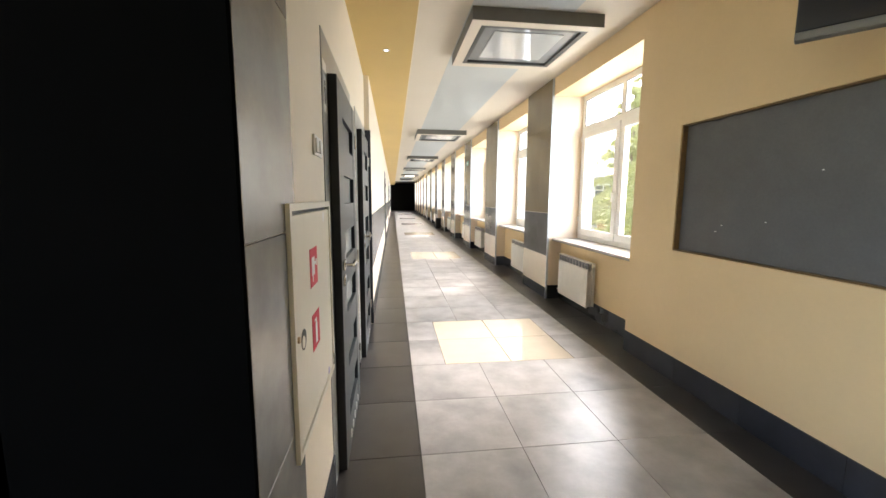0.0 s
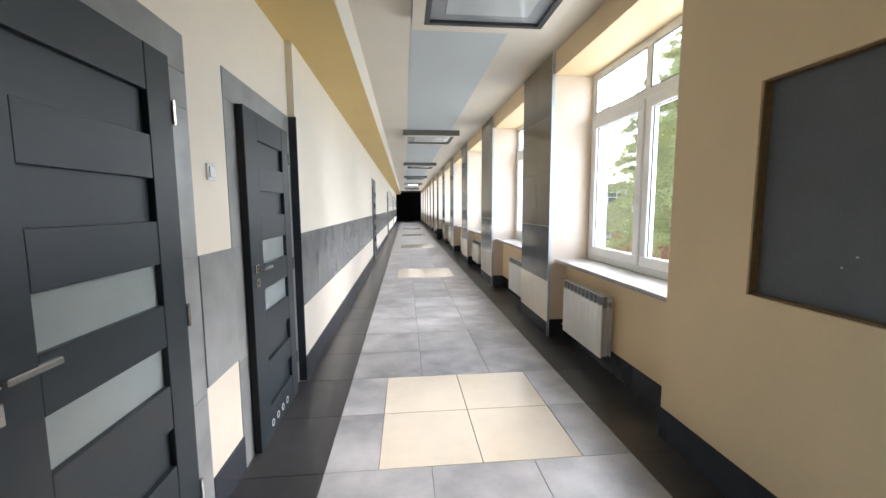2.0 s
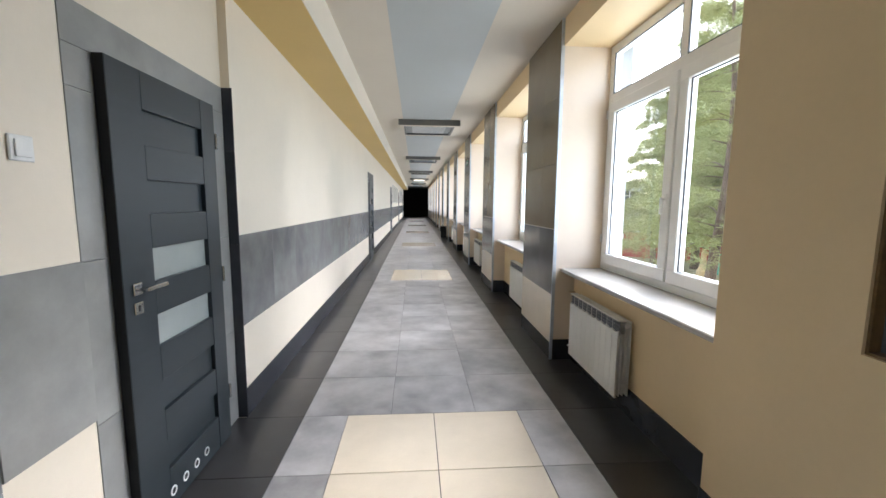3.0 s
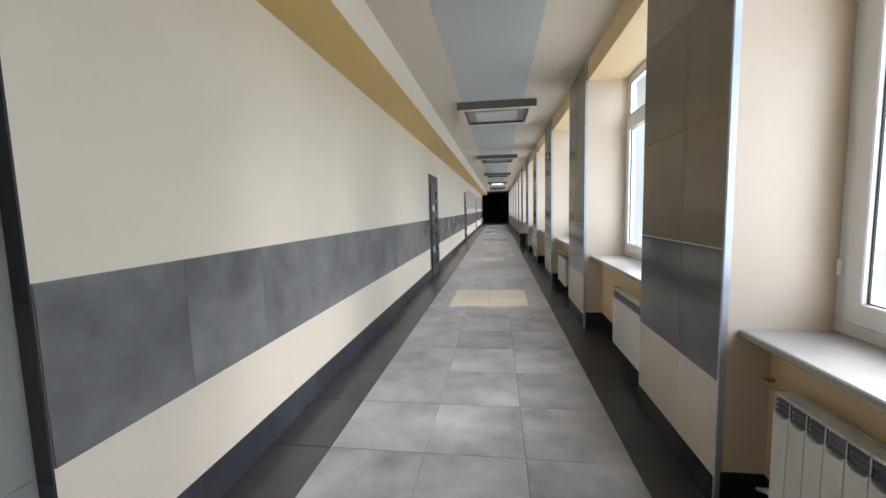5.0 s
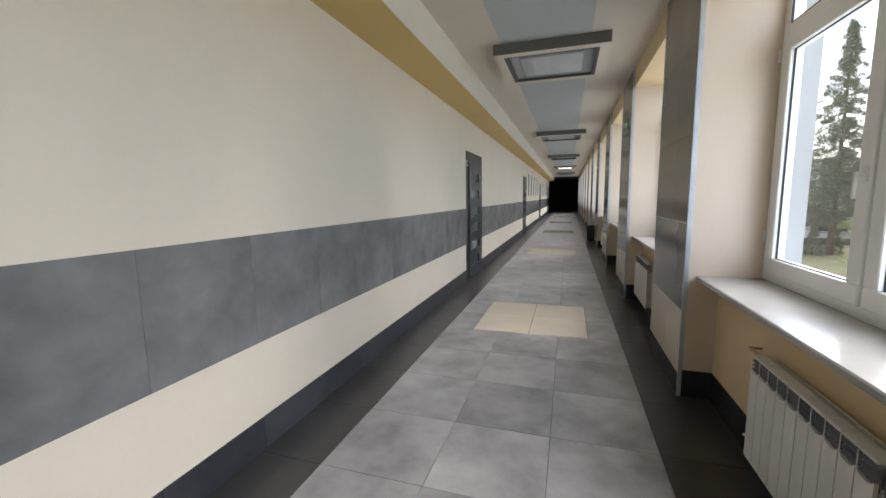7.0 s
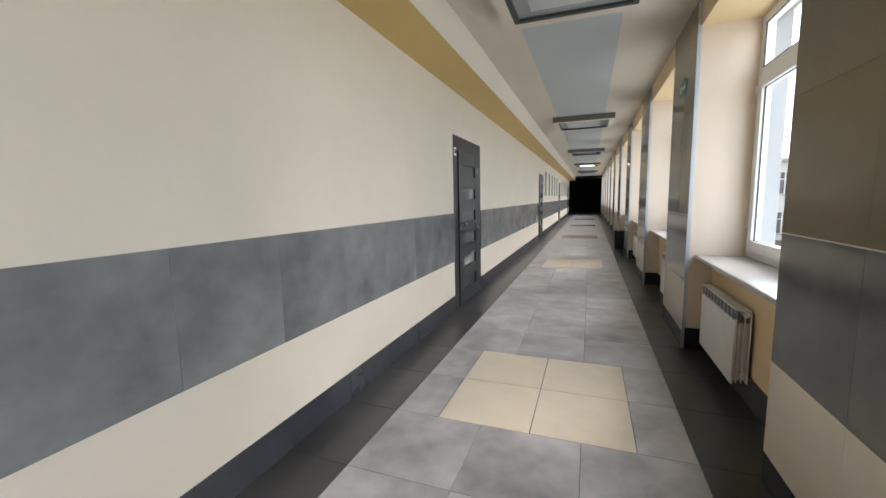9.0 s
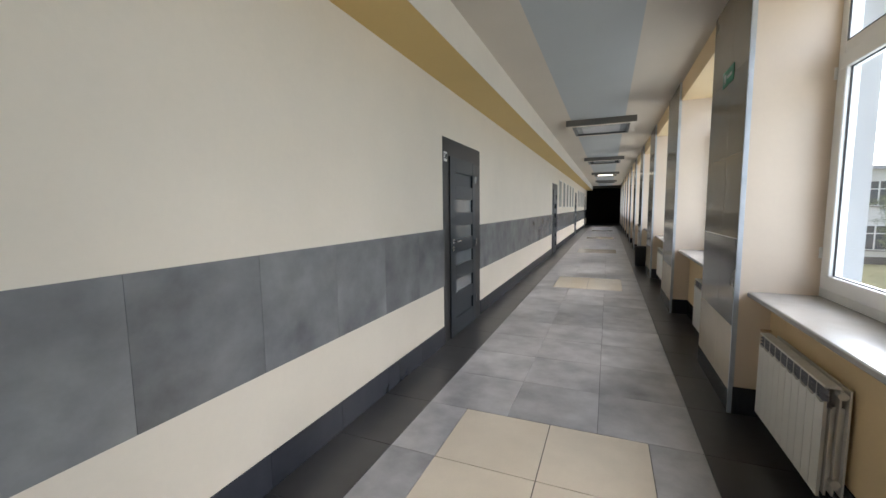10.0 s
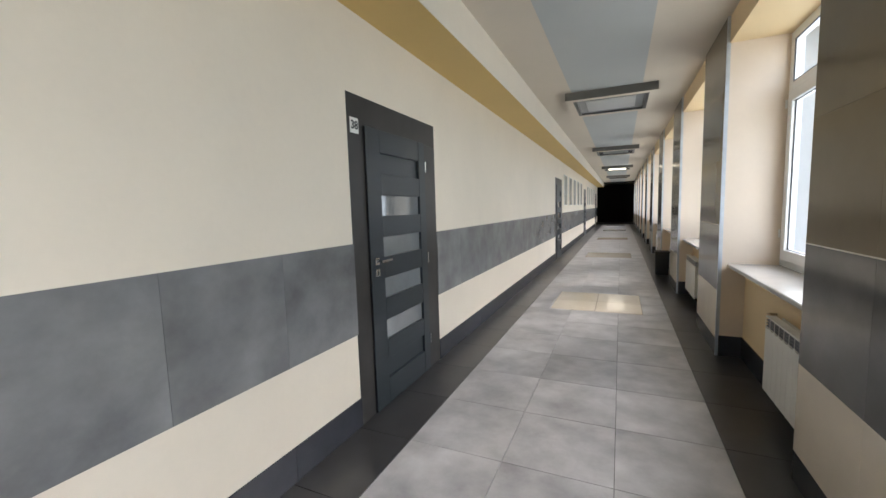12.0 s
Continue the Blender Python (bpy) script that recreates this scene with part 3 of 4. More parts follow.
# ---- doors ----
def make_door(name, width, height, glazed, surround, side, top, label, vents=0, pane_mat=None, proud=0.048, stiles=(0.17, 0.11)):
    """A panelled leaf in a tiled surround. Local y runs along the wall, x out of it; the origin is at the lock side of the leaf on the floor."""
    door = tagged(new(name), label=label, category="door", kind="structure")
    cuts = (0.0, 0.62, 1.256, 1.883, height - 0.004) if vents else (0.0, height - 0.004)
    for lo, hi in zip(cuts, cuts[1:]):
        for y0, y1 in ((-side[0], 0.004), (width - 0.004, width + side[1])):
            part("surround_tile", solid([(-0.20, y0, lo + 0.0008, 0.004, y1, hi - 0.0008)], 0.0015), surround, door)
    part("surround_tile", solid([(-0.20, -side[0], height - 0.0032, 0.004, width + side[1], height + top)], 0.0015), surround, door)
    # The rebate's shade is put in as a black block.
    part("gap", solid([(-0.19, 0.005, 0, -0.05, width - 0.005, height - 0.005)]), BLACK, door, "black block for the shade in the rebate")
    leaf = part("leaf", solid([(-0.042, 0, 0.008, 0, stiles[0], height), (-0.042, width - stiles[1], 0.008, 0, width, height)], 0.002), DOOR, door)
    leaf.matrix_local = pose(proud, 0, 0)
    # A black strip paints the shade on the leaf's lock edge.
    part("edge_band", solid([(-0.042, -0.0015, 0.009, -0.002, -0.0002, height - 0.001)]), BLACK, leaf, "leaf edge blackened for its shade")
    zs = [height * c for c in (0.884, 0.7366, 0.588, 0.438, 0.2834, 0.137)]
    ih = 0.15
    edges = [0.008] + [v for z in zs[::-1] for v in (z - ih / 2, z + ih / 2)] + [height]
    rails = [(edges[k], edges[k + 1]) for k in range(0, len(edges), 2)]
    for a, b in rails:
        part("rail", solid([(-0.040, stiles[0] + 0.001, a, -0.001, width - stiles[1] - 0.0025, b)], 0.0015), DOOR, leaf)
    for k, z in enumerate(zs):
        mt = pane_mat if k in glazed else DOOR
        part("pane" if k in glazed else "panel", solid([(-0.036, stiles[0] - 0.005, z - ih / 2 - 0.004, -0.022, width - stiles[1] + 0.005, z + ih / 2 + 0.004)]), mt, leaf)
    for k in range(vents):
        y = width * (0.26 + 0.125 * k)
        ring = bmesh.new()
        lathe(ring, ((0.024, 0.0), (0.024, 0.004), (0.016, 0.004), (0.016, 0.0006)), 18)
        bmesh.ops.transform(ring, matrix=Matrix(((0, 0, 1, 0.0), (1, 0, 0, y), (0, 1, 0, 0.085), (0, 0, 0, 1))), verts=ring.verts)
        vent = part("vent", ring, WHITE, leaf, "pale plastic ring vent")
        # A flat black disc paints the shade inside each vent ring.
        hole = rod(bmesh.new(), (0.0003, y, 0.085), (0.0012, y, 0.085), 0.0157, None, 14)
        part("vent_hole", hole, BLACK, leaf, "black disc for the shade in the vent")
    hb = bmesh.new()
    solid([(0, 0.045, 1.085, 0.010, 0.097, 1.137), (0.042, 0.060, 1.102, 0.058, 0.195, 1.120)], 0.003, hb)
    rod(hb, (0.008, 0.071, 1.111), (0.05, 0.071, 1.111), 0.009)
    part("handle", hb, CHROME, leaf, "satin steel lever handle")
    part("lock_plate", solid([(0, 0.045, 1.003, 0.009, 0.097, 1.055)], 0.003), CHROME, leaf, "square steel lock plate")
    # Raised black block that paints the shade in the keyhole.
    part("keyhole", solid([(0.009, 0.066, 1.016, 0.0105, 0.076, 1.042)]), BLACK, leaf)
    for z in (0.25, 1.0, height - 0.25):
        part("hinge", rod(bmesh.new(), (0.002, width + 0.006, z), (0.002, width + 0.006, z + 0.09), 0.008), CHROME, leaf, "steel hinge")
    return door


door_1 = make_door("door_1", 0.83, 2.035, (2, 3), SURROUND, (0.14, 0.20), 0.155, "dark grey washroom door with two frosted panes", 5, FROST, stiles=(0.195, 0.14))
door_1.matrix_world = pose(XN, 1.70, 0)
door_2 = make_door("door_2", 0.81, 2.035, (2, 3), SURROUND, (0.13, 0.215), 0.155, "dark grey washroom door with frosted panes beside the wall step", 4, FROST, stiles=(0.195, 0.14))
door_2.matrix_world = pose(XN, 3.21, 0)
door_3 = make_door("door_3", 0.88, 2.05, (1, 2, 3, 4), SURROUND_DARK, (0.17, 0.24), 0.19, "dark grey classroom door with four dim glass panes", 0, SMOKE, 0.02)
door_3.matrix_world = pose(XL, 11.68, 0)
for k, (a, b) in enumerate(SURROUNDS[1:]):
    d = copy_thing(door_3, pose(XL, a + 0.17, 0))
    d.name = f"door_{k + 4}"


def text_mesh(text, size, depth=0.001):
    cu = bpy.data.curves.new("text", "FONT")
    cu.body, cu.size, cu.extrude, cu.offset, cu.align_x, cu.align_y = text, size, depth, 0.0016, "CENTER", "CENTER"
    ob = new("text", cu)
    bpy.context.view_layer.update()
    me = bpy.data.meshes.new_from_object(ob)
    bpy.data.objects.remove(ob)
    return me


plate = thing("number_plate", (XL + 0.004, 11.580, 2.035), "white plate with the number 38 on the surround", "sign")
part("plate", solid([(0, -0.045, -0.05, 0.004, 0.045, 0.05)], 0.001), WHITE, plate)
me = text_mesh("38", 0.075)
me.materials.append(BLACK)
num = new("number", me)
num.parent = plate
num.matrix_local = FACE_RIGHT(0.005, 0, 0)

# washroom sign on the first surround
sign = thing("washroom_sign", (XN + 0.004, 1.612, 1.92), "white sign with a dark figure mark", "sign")
part("plate", solid([(0, -0.033, -0.08, 0.003, 0.033, 0.08), (0, -0.045, 0.095, 0.003, 0.052, 0.14)], 0.001), WHITE, sign)
part("mark", solid([(0.003, -0.014, -0.045, 0.0038, 0.014, 0.03), (0.003, -0.009, 0.036, 0.0038, 0.009, 0.056)]), BLACK, sign, "dark plain mark")


# ---- hydrant cabinet ----
cab = thing("hydrant_cabinet", (XN, 0.85, 0.655), "cream steel fire hydrant cabinet with two red signs", "cabinet")
cw, ch = 0.70, 0.785
part("body", ring_frame(0, 0.022, 0, cw, 0, ch, 0.022), CABINET, cab)
# Black sheet that stands for the shade behind the cabinet door.
part("back", solid([(0.0005, 0.022, 0.022, 0.003, cw - 0.022, ch - 0.022)]), BLACK, cab, "black sheet for the shade inside")
cdoor = part("door", solid([(0.004, 0.025, 0.025, 0.017, cw - 0.028, ch - 0.034)], 0.003), CABINET, cab)


def disc(y, z, r, x0, x1):
    return rod(bmesh.new(), (x0, y, z), (x1, y, z), r, None, 22)


part("pull_rim", disc(0.121, 0.351, 0.036, 0.017, 0.0178), CABINET, cdoor, "round enamelled pull rim")
# Flat disc on the door; its black stands for shade in the pull.
part("pull_cup", disc(0.121, 0.351, 0.034, 0.0179, 0.0186), BLACK, cdoor, "black disc for the shade in the pull")
part("pull_flap", disc(0.110, 0.346, 0.020, 0.0187, 0.0205), CABINET, cdoor, "pale pull flap")
part("lock", disc(0.048, 0.375, 0.010, 0.017, 0.024), COPPER, cdoor, "small brown lock knob")
s1 = part("sign", solid([(0.017, 0.255, 0.485, 0.0182, 0.382, 0.622)]), RED, cdoor, "red sign with a white hose reel mark")
part("mark", solid([(0.0182, 0.282, 0.525, 0.0190, 0.330, 0.590), (0.0182, 0.330, 0.560, 0.0190, 0.352, 0.570), (0.0182, 0.350, 0.553, 0.0190, 0.368, 0.577), (0.0182, 0.292, 0.502, 0.0190, 0.303, 0.525)]), WHITE, s1, "white mark")
s2 = part("sign", solid([(0.017, 0.257, 0.252, 0.0182, 0.386, 0.384)]), RED, cdoor, "red sign with a white extinguisher mark")
part("mark", solid([(0.0182, 0.308, 0.268, 0.0190, 0.338, 0.342), (0.0182, 0.315, 0.342, 0.0190, 0.331, 0.356), (0.0182, 0.294, 0.353, 0.0190, 0.331, 0.361)]), WHITE, s2, "white mark")
part("sticker", disc(0.568, 0.045, 0.016, 0.017, 0.0176), LILAC, cdoor, "small round lilac seal")
part("sticker", disc(0.545, 0.722, 0.020, 0.017, 0.0176), WHITE, cdoor, "small round white sticker")
part("hinge", rod(bmesh.new(), (0.022, cw - 0.03, 0.03), (0.022, cw - 0.03, 0.08), 0.006), CHROME, cdoor, "steel hinge")


def make_switch(n, at, label):
    sw = thing("light_switch", at, label, "switch")
    for k in range(n):
        part("plate", solid([(0, k * 0.082, -0.04, 0.009, k * 0.082 + 0.08, 0.04)], 0.003), WHITE, sw)
        part("rocker", solid([(0.009, k * 0.082 + 0.014, -0.027, 0.015, k * 0.082 + 0.066, 0.027)], 0.002), WHITE, sw)
    return sw


make_switch(2, (XN, 1.315, 1.66), "white double light switch above the cabinet")
make_switch(1, (XN, 2.86, 1.64), "white light switch between the doors")


# ---- right wall: board and screen ----
board = thing("notice_board", (XR + 0.06, 0, 0), "grey felt notice board set in the yellow wall", "board")
part("felt", solid([(-0.012, BD[0] + 0.010, BD[2] + 0.010, -0.001, BD[1] - 0.010, BD[3] - 0.010)]), BOARD, board)
part("edge", solid([(-0.05, BD[0] + 0.001, BD[2] + 0.001, -0.001, BD[1] - 0.001, BD[2] + 0.010), (-0.05, BD[0] + 0.001, BD[3] - 0.010, -0.001, BD[1] - 0.001, BD[3] - 0.001), (-0.05, BD[0] + 0.001, BD[2] + 0.010, -0.001, BD[0] + 0.010, BD[3] - 0.010), (-0.05, BD[1] - 0.010, BD[2] + 0.010, -0.001, BD[1] - 0.001, BD[3] - 0.010)]), WOODEDGE, board, "varnished wooden edge")

for y, z in ((1.563, 1.616), (2.18, 1.278), (2.228, 1.232), (1.856, 1.319)):
    pin = thing("drawing_pin", (XR + 0.048, y, z), "small white pin stuck in the grey felt board", "pin", "pins in the board")
    part("head", rod(rod(bmesh.new(), (0, 0, 0), (-0.006, 0, 0), 0.002), (-0.006, 0, 0), (-0.009, 0, 0), 0.004), WHITE, pin)

# ---- exit sign ----
EXITGREEN = mat("green_sign_film", (0.02, 0.22, 0.10), 0.4, fine=0.02)
exit_sign = thing("exit_sign", (XP, 11.40, 2.47), "small green and white exit sign on a tiled pillar", "sign")
part("plate", solid([(-0.004, -0.15, -0.06, -0.0005, 0.15, 0.06)]), EXITGREEN, exit_sign)
part("field", solid([(-0.0048, -0.14, -0.05, -0.004, 0.14, 0.05)]), EXITGREEN, exit_sign, "green field")
part("arrow", solid([(-0.0055, -0.10, -0.012, -0.0048, 0.03, 0.012), (-0.0055, 0.06, -0.035, -0.0048, 0.11, 0.035)]), WHITE, exit_sign, "white mark")

# ---- litter bin ----
bin_ = thing("litter_bin", (1.70, 18.60, 0), "square black plastic litter bin beside the pillar", "bin")


def tapered(levels):
    """A square tube through (half width, height) levels, closed at the first and the last."""
    bm = bmesh.new()
    rings = [[bm.verts.new((sx * w, sy * w, z)) for sx, sy in ((-1, -1), (1, -1), (1, 1), (-1, 1))] for w, z in levels]
    for lo, hi in zip(rings, rings[1:]):
        for k in range(4):
            bm.faces.new((lo[k], lo[(k + 1) % 4], hi[(k + 1) % 4], hi[k]))
    bm.faces.new(rings[0][::-1])
    bm.faces.new(rings[-1])
    return bm


part("body", tapered(((0.105, 0.0), (0.110, 0.01), (0.128, 0.47), (0.122, 0.47), (0.104, 0.012))), BINMAT, bin_)
part("rim", tapered(((0.1285, 0.455), (0.135, 0.46), (0.135, 0.482), (0.121, 0.482), (0.1215, 0.4702))), BINMAT, bin_)


# ---- framed pictures ----
def make_picture(w, h):
    pic = thing("framed_picture", (0, 0, 0), "thin-framed picture on the cream wall", "picture", "pictures on the wall")
    part("frame", solid([(0, -w / 2, 0, 0.018, -w / 2 + 0.02, h), (0, w / 2 - 0.02, 0, 0.018, w / 2, h), (0, -w / 2 + 0.02, 0, 0.018, w / 2 - 0.02, 0.02), (0, -w / 2 + 0.02, h - 0.02, 0.018, w / 2 - 0.02, h)], 0.002), WHITE, pic)
    part("print", solid([(0.001, -w / 2 + 0.02, 0.02, 0.010, w / 2 - 0.02, h - 0.02)]), PHOTO, pic)
    return pic


pic = make_picture(0.75, 0.95)
spots = [22.1 + 1.35 * k for k in range(5)] + [31.3 + 1.35 * k for k in range(5)]
for k, y in enumerate(spots):
    m = pose(XL, y + 0.4, 1.48)
    if k == 0:
        pic.matrix_world = m
    else:
        copy_thing(pic, m)

# ---- monitor near the start, on its arm ----
tv = thing("wall_monitor", (1.15, 1.19, 2.09), "black monitor on a wall arm above the notice board", "monitor", rz=-51)
part("casing", solid([(0, 0.012, 0, 0.75, 0.05, 0.46)], 0.006), SCREEN, tv)
part("screen", solid([(0.015, 0.008, 0.03, 0.735, 0.013, 0.445)], 0.001), SCREEN, tv, "black glass screen")
part("bottom_rim", solid([(0, 0.0, -0.006, 0.75, 0.05, 0.026)], 0.004), LAMPGREY, tv, "dark grey lower rim")
part("arm", rod(bmesh.new(), (0.37, 0.05, 0.23), (0.62, 0.47, 0.23), 0.022), BINMAT, tv)

# ---- outdoors ----
GZ = -2.6
structure("ground", solid([(-400, -400, GZ - 0.4, 600, 600, GZ)]), GRASS, "dry mown lawn beside the building")


def tufts(points, length, blades, width, droop=0.0, seed=1):
    """A mesh of needle tufts: thin blades that spread from each point."""
    rng = np.random.default_rng(seed)
    verts, faces = [], []
    for p in points:
        d = rng.normal(size=(blades, 3))
        d[:, 2] = d[:, 2] * 0.6 + 0.15 - droop
        d /= np.linalg.norm(d, axis=1)[:, None]
        side = np.cross(d, rng.normal(size=(blades, 3)))
        side /= np.linalg.norm(side, axis=1)[:, None]
        ln = length * rng.uniform(0.6, 1.25, (blades, 1))
        o = np.array(p) + rng.normal(size=(blades, 3)) * length * 0.35
        n = len(verts)
        quad = np.stack((o - side * width, o + side * width, o + d * ln), axis=1).reshape(-1, 3)
        verts.extend(map(tuple, quad))
        faces.extend((n + 3 * k, n + 3 * k + 1, n + 3 * k + 2) for k in range(blades))
    me = bpy.data.meshes.new("crown")
    me.from_pydata(verts, [], faces)
    return me


def make_pine(height, seed, bare):
    """A pine: leaning tapered trunk, long arching limbs in storeys, flat needle pads along their outer halves."""
    rng = np.random.default_rng(seed)
    tree = thing("pine_tree", (0, 0, GZ), "tall pine with arching limbs and light green needles", "tree", "pines on the lawn")
    trunk = bmesh.new()
    line = [Vector((0.25 * math.sin(k * 0.7 + seed), 0.2 * math.cos(k * 0.6 + seed), height * k / 8)) for k in range(9)]
    for k in range(8):
        rod(trunk, line[k], line[k + 1], 0.26 * (1 - k / 8.5), 0.26 * (1 - (k + 1) / 8.5), 10)
    part("trunk", trunk, BARK, tree, "orange brown bark")
    limbs, points = bmesh.new(), []
    for k in range(48):
        storey, turn = divmod(k, 4)
        f = bare + (0.97 - bare) * (storey + 0.12 * turn) / 12
        base = line[int(f * 8)].lerp(line[int(f * 8) + 1], f * 8 % 1)
        a, reach = storey * 0.9 + turn * 1.57 + rng.uniform(-0.35, 0.35), (4.6 * (1 - f) + 1.0) * rng.uniform(0.75, 1.15)
        lift = 0.15 * reach * rng.uniform(0.3, 1.3)
        bow = [base + Vector((math.cos(a) * reach * q, math.sin(a) * reach * q, lift * math.sin(q * 2.6) - 0.12 * reach * q * q)) for q in (0, 0.25, 0.5, 0.75, 1)]
        for q in range(4):
            rod(limbs, bow[q], bow[q + 1], 0.055 * (1.15 - f) * (1 - q / 4.5), 0.055 * (1.15 - f) * (1 - (q + 1) / 4.5), 6)
        for j in range(int(16 + reach * 13)):
            q = 4 * rng.uniform(0.38, 0.999)
            p = bow[int(q)].lerp(bow[int(q) + 1], q % 1)
            off = rng.normal() * 0.17 * reach
            points.append((p.x - math.sin(a) * off + rng.normal() * 0.12, p.y + math.cos(a) * off + rng.normal() * 0.12, p.z + 0.10 + rng.normal() * 0.10 - 0.12 * abs(off)))
    part("limbs", limbs, BARK, tree)
    crown = new("crown", tufts(points, 0.27, 26, 0.013, 0.0, seed))
    crown.data.materials.append(NEEDLE)
    crown.parent = tree
    return tree


def make_spruce(height, seed):
    rng = np.random.default_rng(seed)
    tree = thing("spruce_tree", (0, 0, GZ), "tall conical spruce with drooping grey-green branches", "tree", "spruces on the lawn")
    part("trunk", rod(bmesh.new(), (0, 0, 0), (0, 0, height), 0.2, 0.02, 9), BARK, tree)
    points = []
    limbs = bmesh.new()
    for k in range(120):
        f = 0.17 + 0.83 * k / 120
        a, reach = k * 2.4 + rng.uniform(-0.5, 0.5), (3.6 * (1 - f) + 0.25) * rng.uniform(0.75, 1.15)
        base = Vector((0, 0, height * f))
        tip = base + Vector((math.cos(a) * reach, math.sin(a) * reach, -0.28 * reach))
        rod(limbs, base, tip, 0.03, 0.006, 4)
        for j in range(int(5 + reach * 8)):
            s = rng.uniform(0.15, 1.0)
            p = base.lerp(tip, s)
            points.append((p.x + rng.normal() * 0.10 * reach, p.y + rng.normal() * 0.10 * reach, p.z - abs(rng.normal()) * 0.16))
    part("limbs", limbs, BARK, tree)
    crown = new("crown", tufts(points, 0.24, 26, 0.016, 0.35, seed))
    crown.data.materials.append(SPRUCE)
    crown.parent = tree
    return tree


pine = make_pine(15.5, 3, 0.13)
pine.matrix_world = pose(15.2, 18.6, GZ)
pine_b = make_pine(17, 8, 0.2)
pine_b.matrix_world = pose(18.2, 25.5, GZ)
# The four copies from y -3.2 to 9.2 are unseen, added as shade.
for src, x, y, r in ((pine, 21, 32, 80), (pine_b, 23.0, 19.5, 140), (pine, 27, 25, 200), (pine_b, 30, 37, 30), (pine, 33, 21, 120), (pine, 17.0, 5.7, 250), (pine_b, 15.5, -3.2, 60), (pine_b, 21.5, 1.0, 310), (pine, 22.5, 9.2, 20), (pine_b, 26.5, 28.5, 75), (pine, 24, 32.5, 160), (pine_b, 31, 30.5, 230), (pine, 35, 35, 300), (pine_b, 28, 23.5, 280), (pine, 20.5, 28.0, 40)):
    copy_thing(src, pose(x, y, GZ, 0, 0, r))
for x, y, r, size in ((10.4, 13.9, 110, 0.75), (15.6, 25.2, 200, 0.7)):
    copy_thing(pine_b, pose(x, y, GZ, 0, 0, r) @ Matrix.Scale(size, 4))
spruce = make_spruce(14.5, 5)
spruce.matrix_world = pose(17.2, 36.6, GZ)
copy_thing(spruce, pose(26.0, 37.0, GZ, 0, 0, 70))
copy_thing(spruce, pose(40, 44.0, GZ, 0, 0, 190))

# clipped conical shrubs in front of the far wing
def make_shrub(height, seed):
    rng = np.random.default_rng(seed)
    shrub = thing("conical_shrub", (0, 0, GZ), "small dark green conical shrub on the lawn", "shrub", "shrubs on the lawn")
    part("stem", rod(bmesh.new(), (0, 0, 0), (0, 0, height * 0.6), 0.04, 0.01, 6), BARK, shrub)
    points = []
    for k in range(240):
        f, a = rng.uniform(0.04, 1) ** 1.2, rng.uniform(0, 2 * math.pi)
        w = 0.36 * height * 0.8 * (1 - f) * rng.uniform(0.55, 1.05) + 0.02
        points.append((w * math.cos(a), w * math.sin(a), height * f))
    crown = new("crown", tufts(points, 0.12, 16, 0.016, -0.2, seed))
    crown.data.materials.append(SPRUCE)
    crown.parent = shrub
    return shrub


shrub = make_shrub(2.0, 11)
shrub.matrix_world = pose(16.1, 36.2, GZ)
copy_thing(shrub, pose(17.6, 37.0, GZ, 0, 0, 60))

# red board fence
fence = thing("board_fence", (16.7, 31.1, GZ), "red painted board fence on the lawn", "fence", rz=-44)
for k in range(68):
    part("board", solid([(k * 0.24, 0, 0.08, k * 0.24 + 0.235, 0.025, 1.95)], 0.004), RED_WALL, fence)
for k in range(12):
    part("post", solid([(k * 1.48, 0.026, 0, k * 1.48 + 0.1, 0.126, 1.9)], 0.004), RED_WALL, fence)
# green play frame
play = thing("play_frame", (18.3, 22.1, GZ), "green steel climbing frame on the lawn", "play frame")
for x in (0, 1.4):
    for y in (0, 1.2):
        part("post", rod(bmesh.new(), (x, y, 0), (x, y, 2.3), 0.05), GREEN, play)
for z in (0.6, 1.2, 1.8, 2.28):
    for y in (0, 1.2):
        part("bar", rod(bmesh.new(), (0, y, z), (1.4, y, z), 0.035), GREEN, play)
# animal sculpture
bm = bmesh.new()
lathe(bm, ((0.10, 0.0), (0.24, 0.25), (0.25, 0.6), (0.13, 0.85), (0.10, 1.25), (0.12, 1.42), (0.06, 1.5)), 12)
rod(bm, (0, -0.08, 1.42), (0.02, -0.36, 1.36), 0.09, 0.05)
rod(bm, (-0.05, -0.02, 1.46), (-0.12, 0.02, 1.68), 0.03, 0.04, 6)
rod(bm, (0.05, -0.02, 1.46), (0.12, 0.02, 1.68), 0.03, 0.04, 6)
rod(bm, (0.1, -0.1, 0.8), (0.2, -0.35, 0.72), 0.06, 0.04, 8)
rod(bm, (-0.1, -0.1, 0.8), (-0.2, -0.35, 0.72), 0.06, 0.04, 8)
figure = tagged(new("garden_sculpture", mesh_of("garden_sculpture", bm, SANDY)), label="sand-coloured wooden animal sculpture on the lawn", category="sculpture")
figure.matrix_world = pose(15.27, 20.6, GZ, 0, 0, 30) @ Matrix.Scale(1.16, 4)


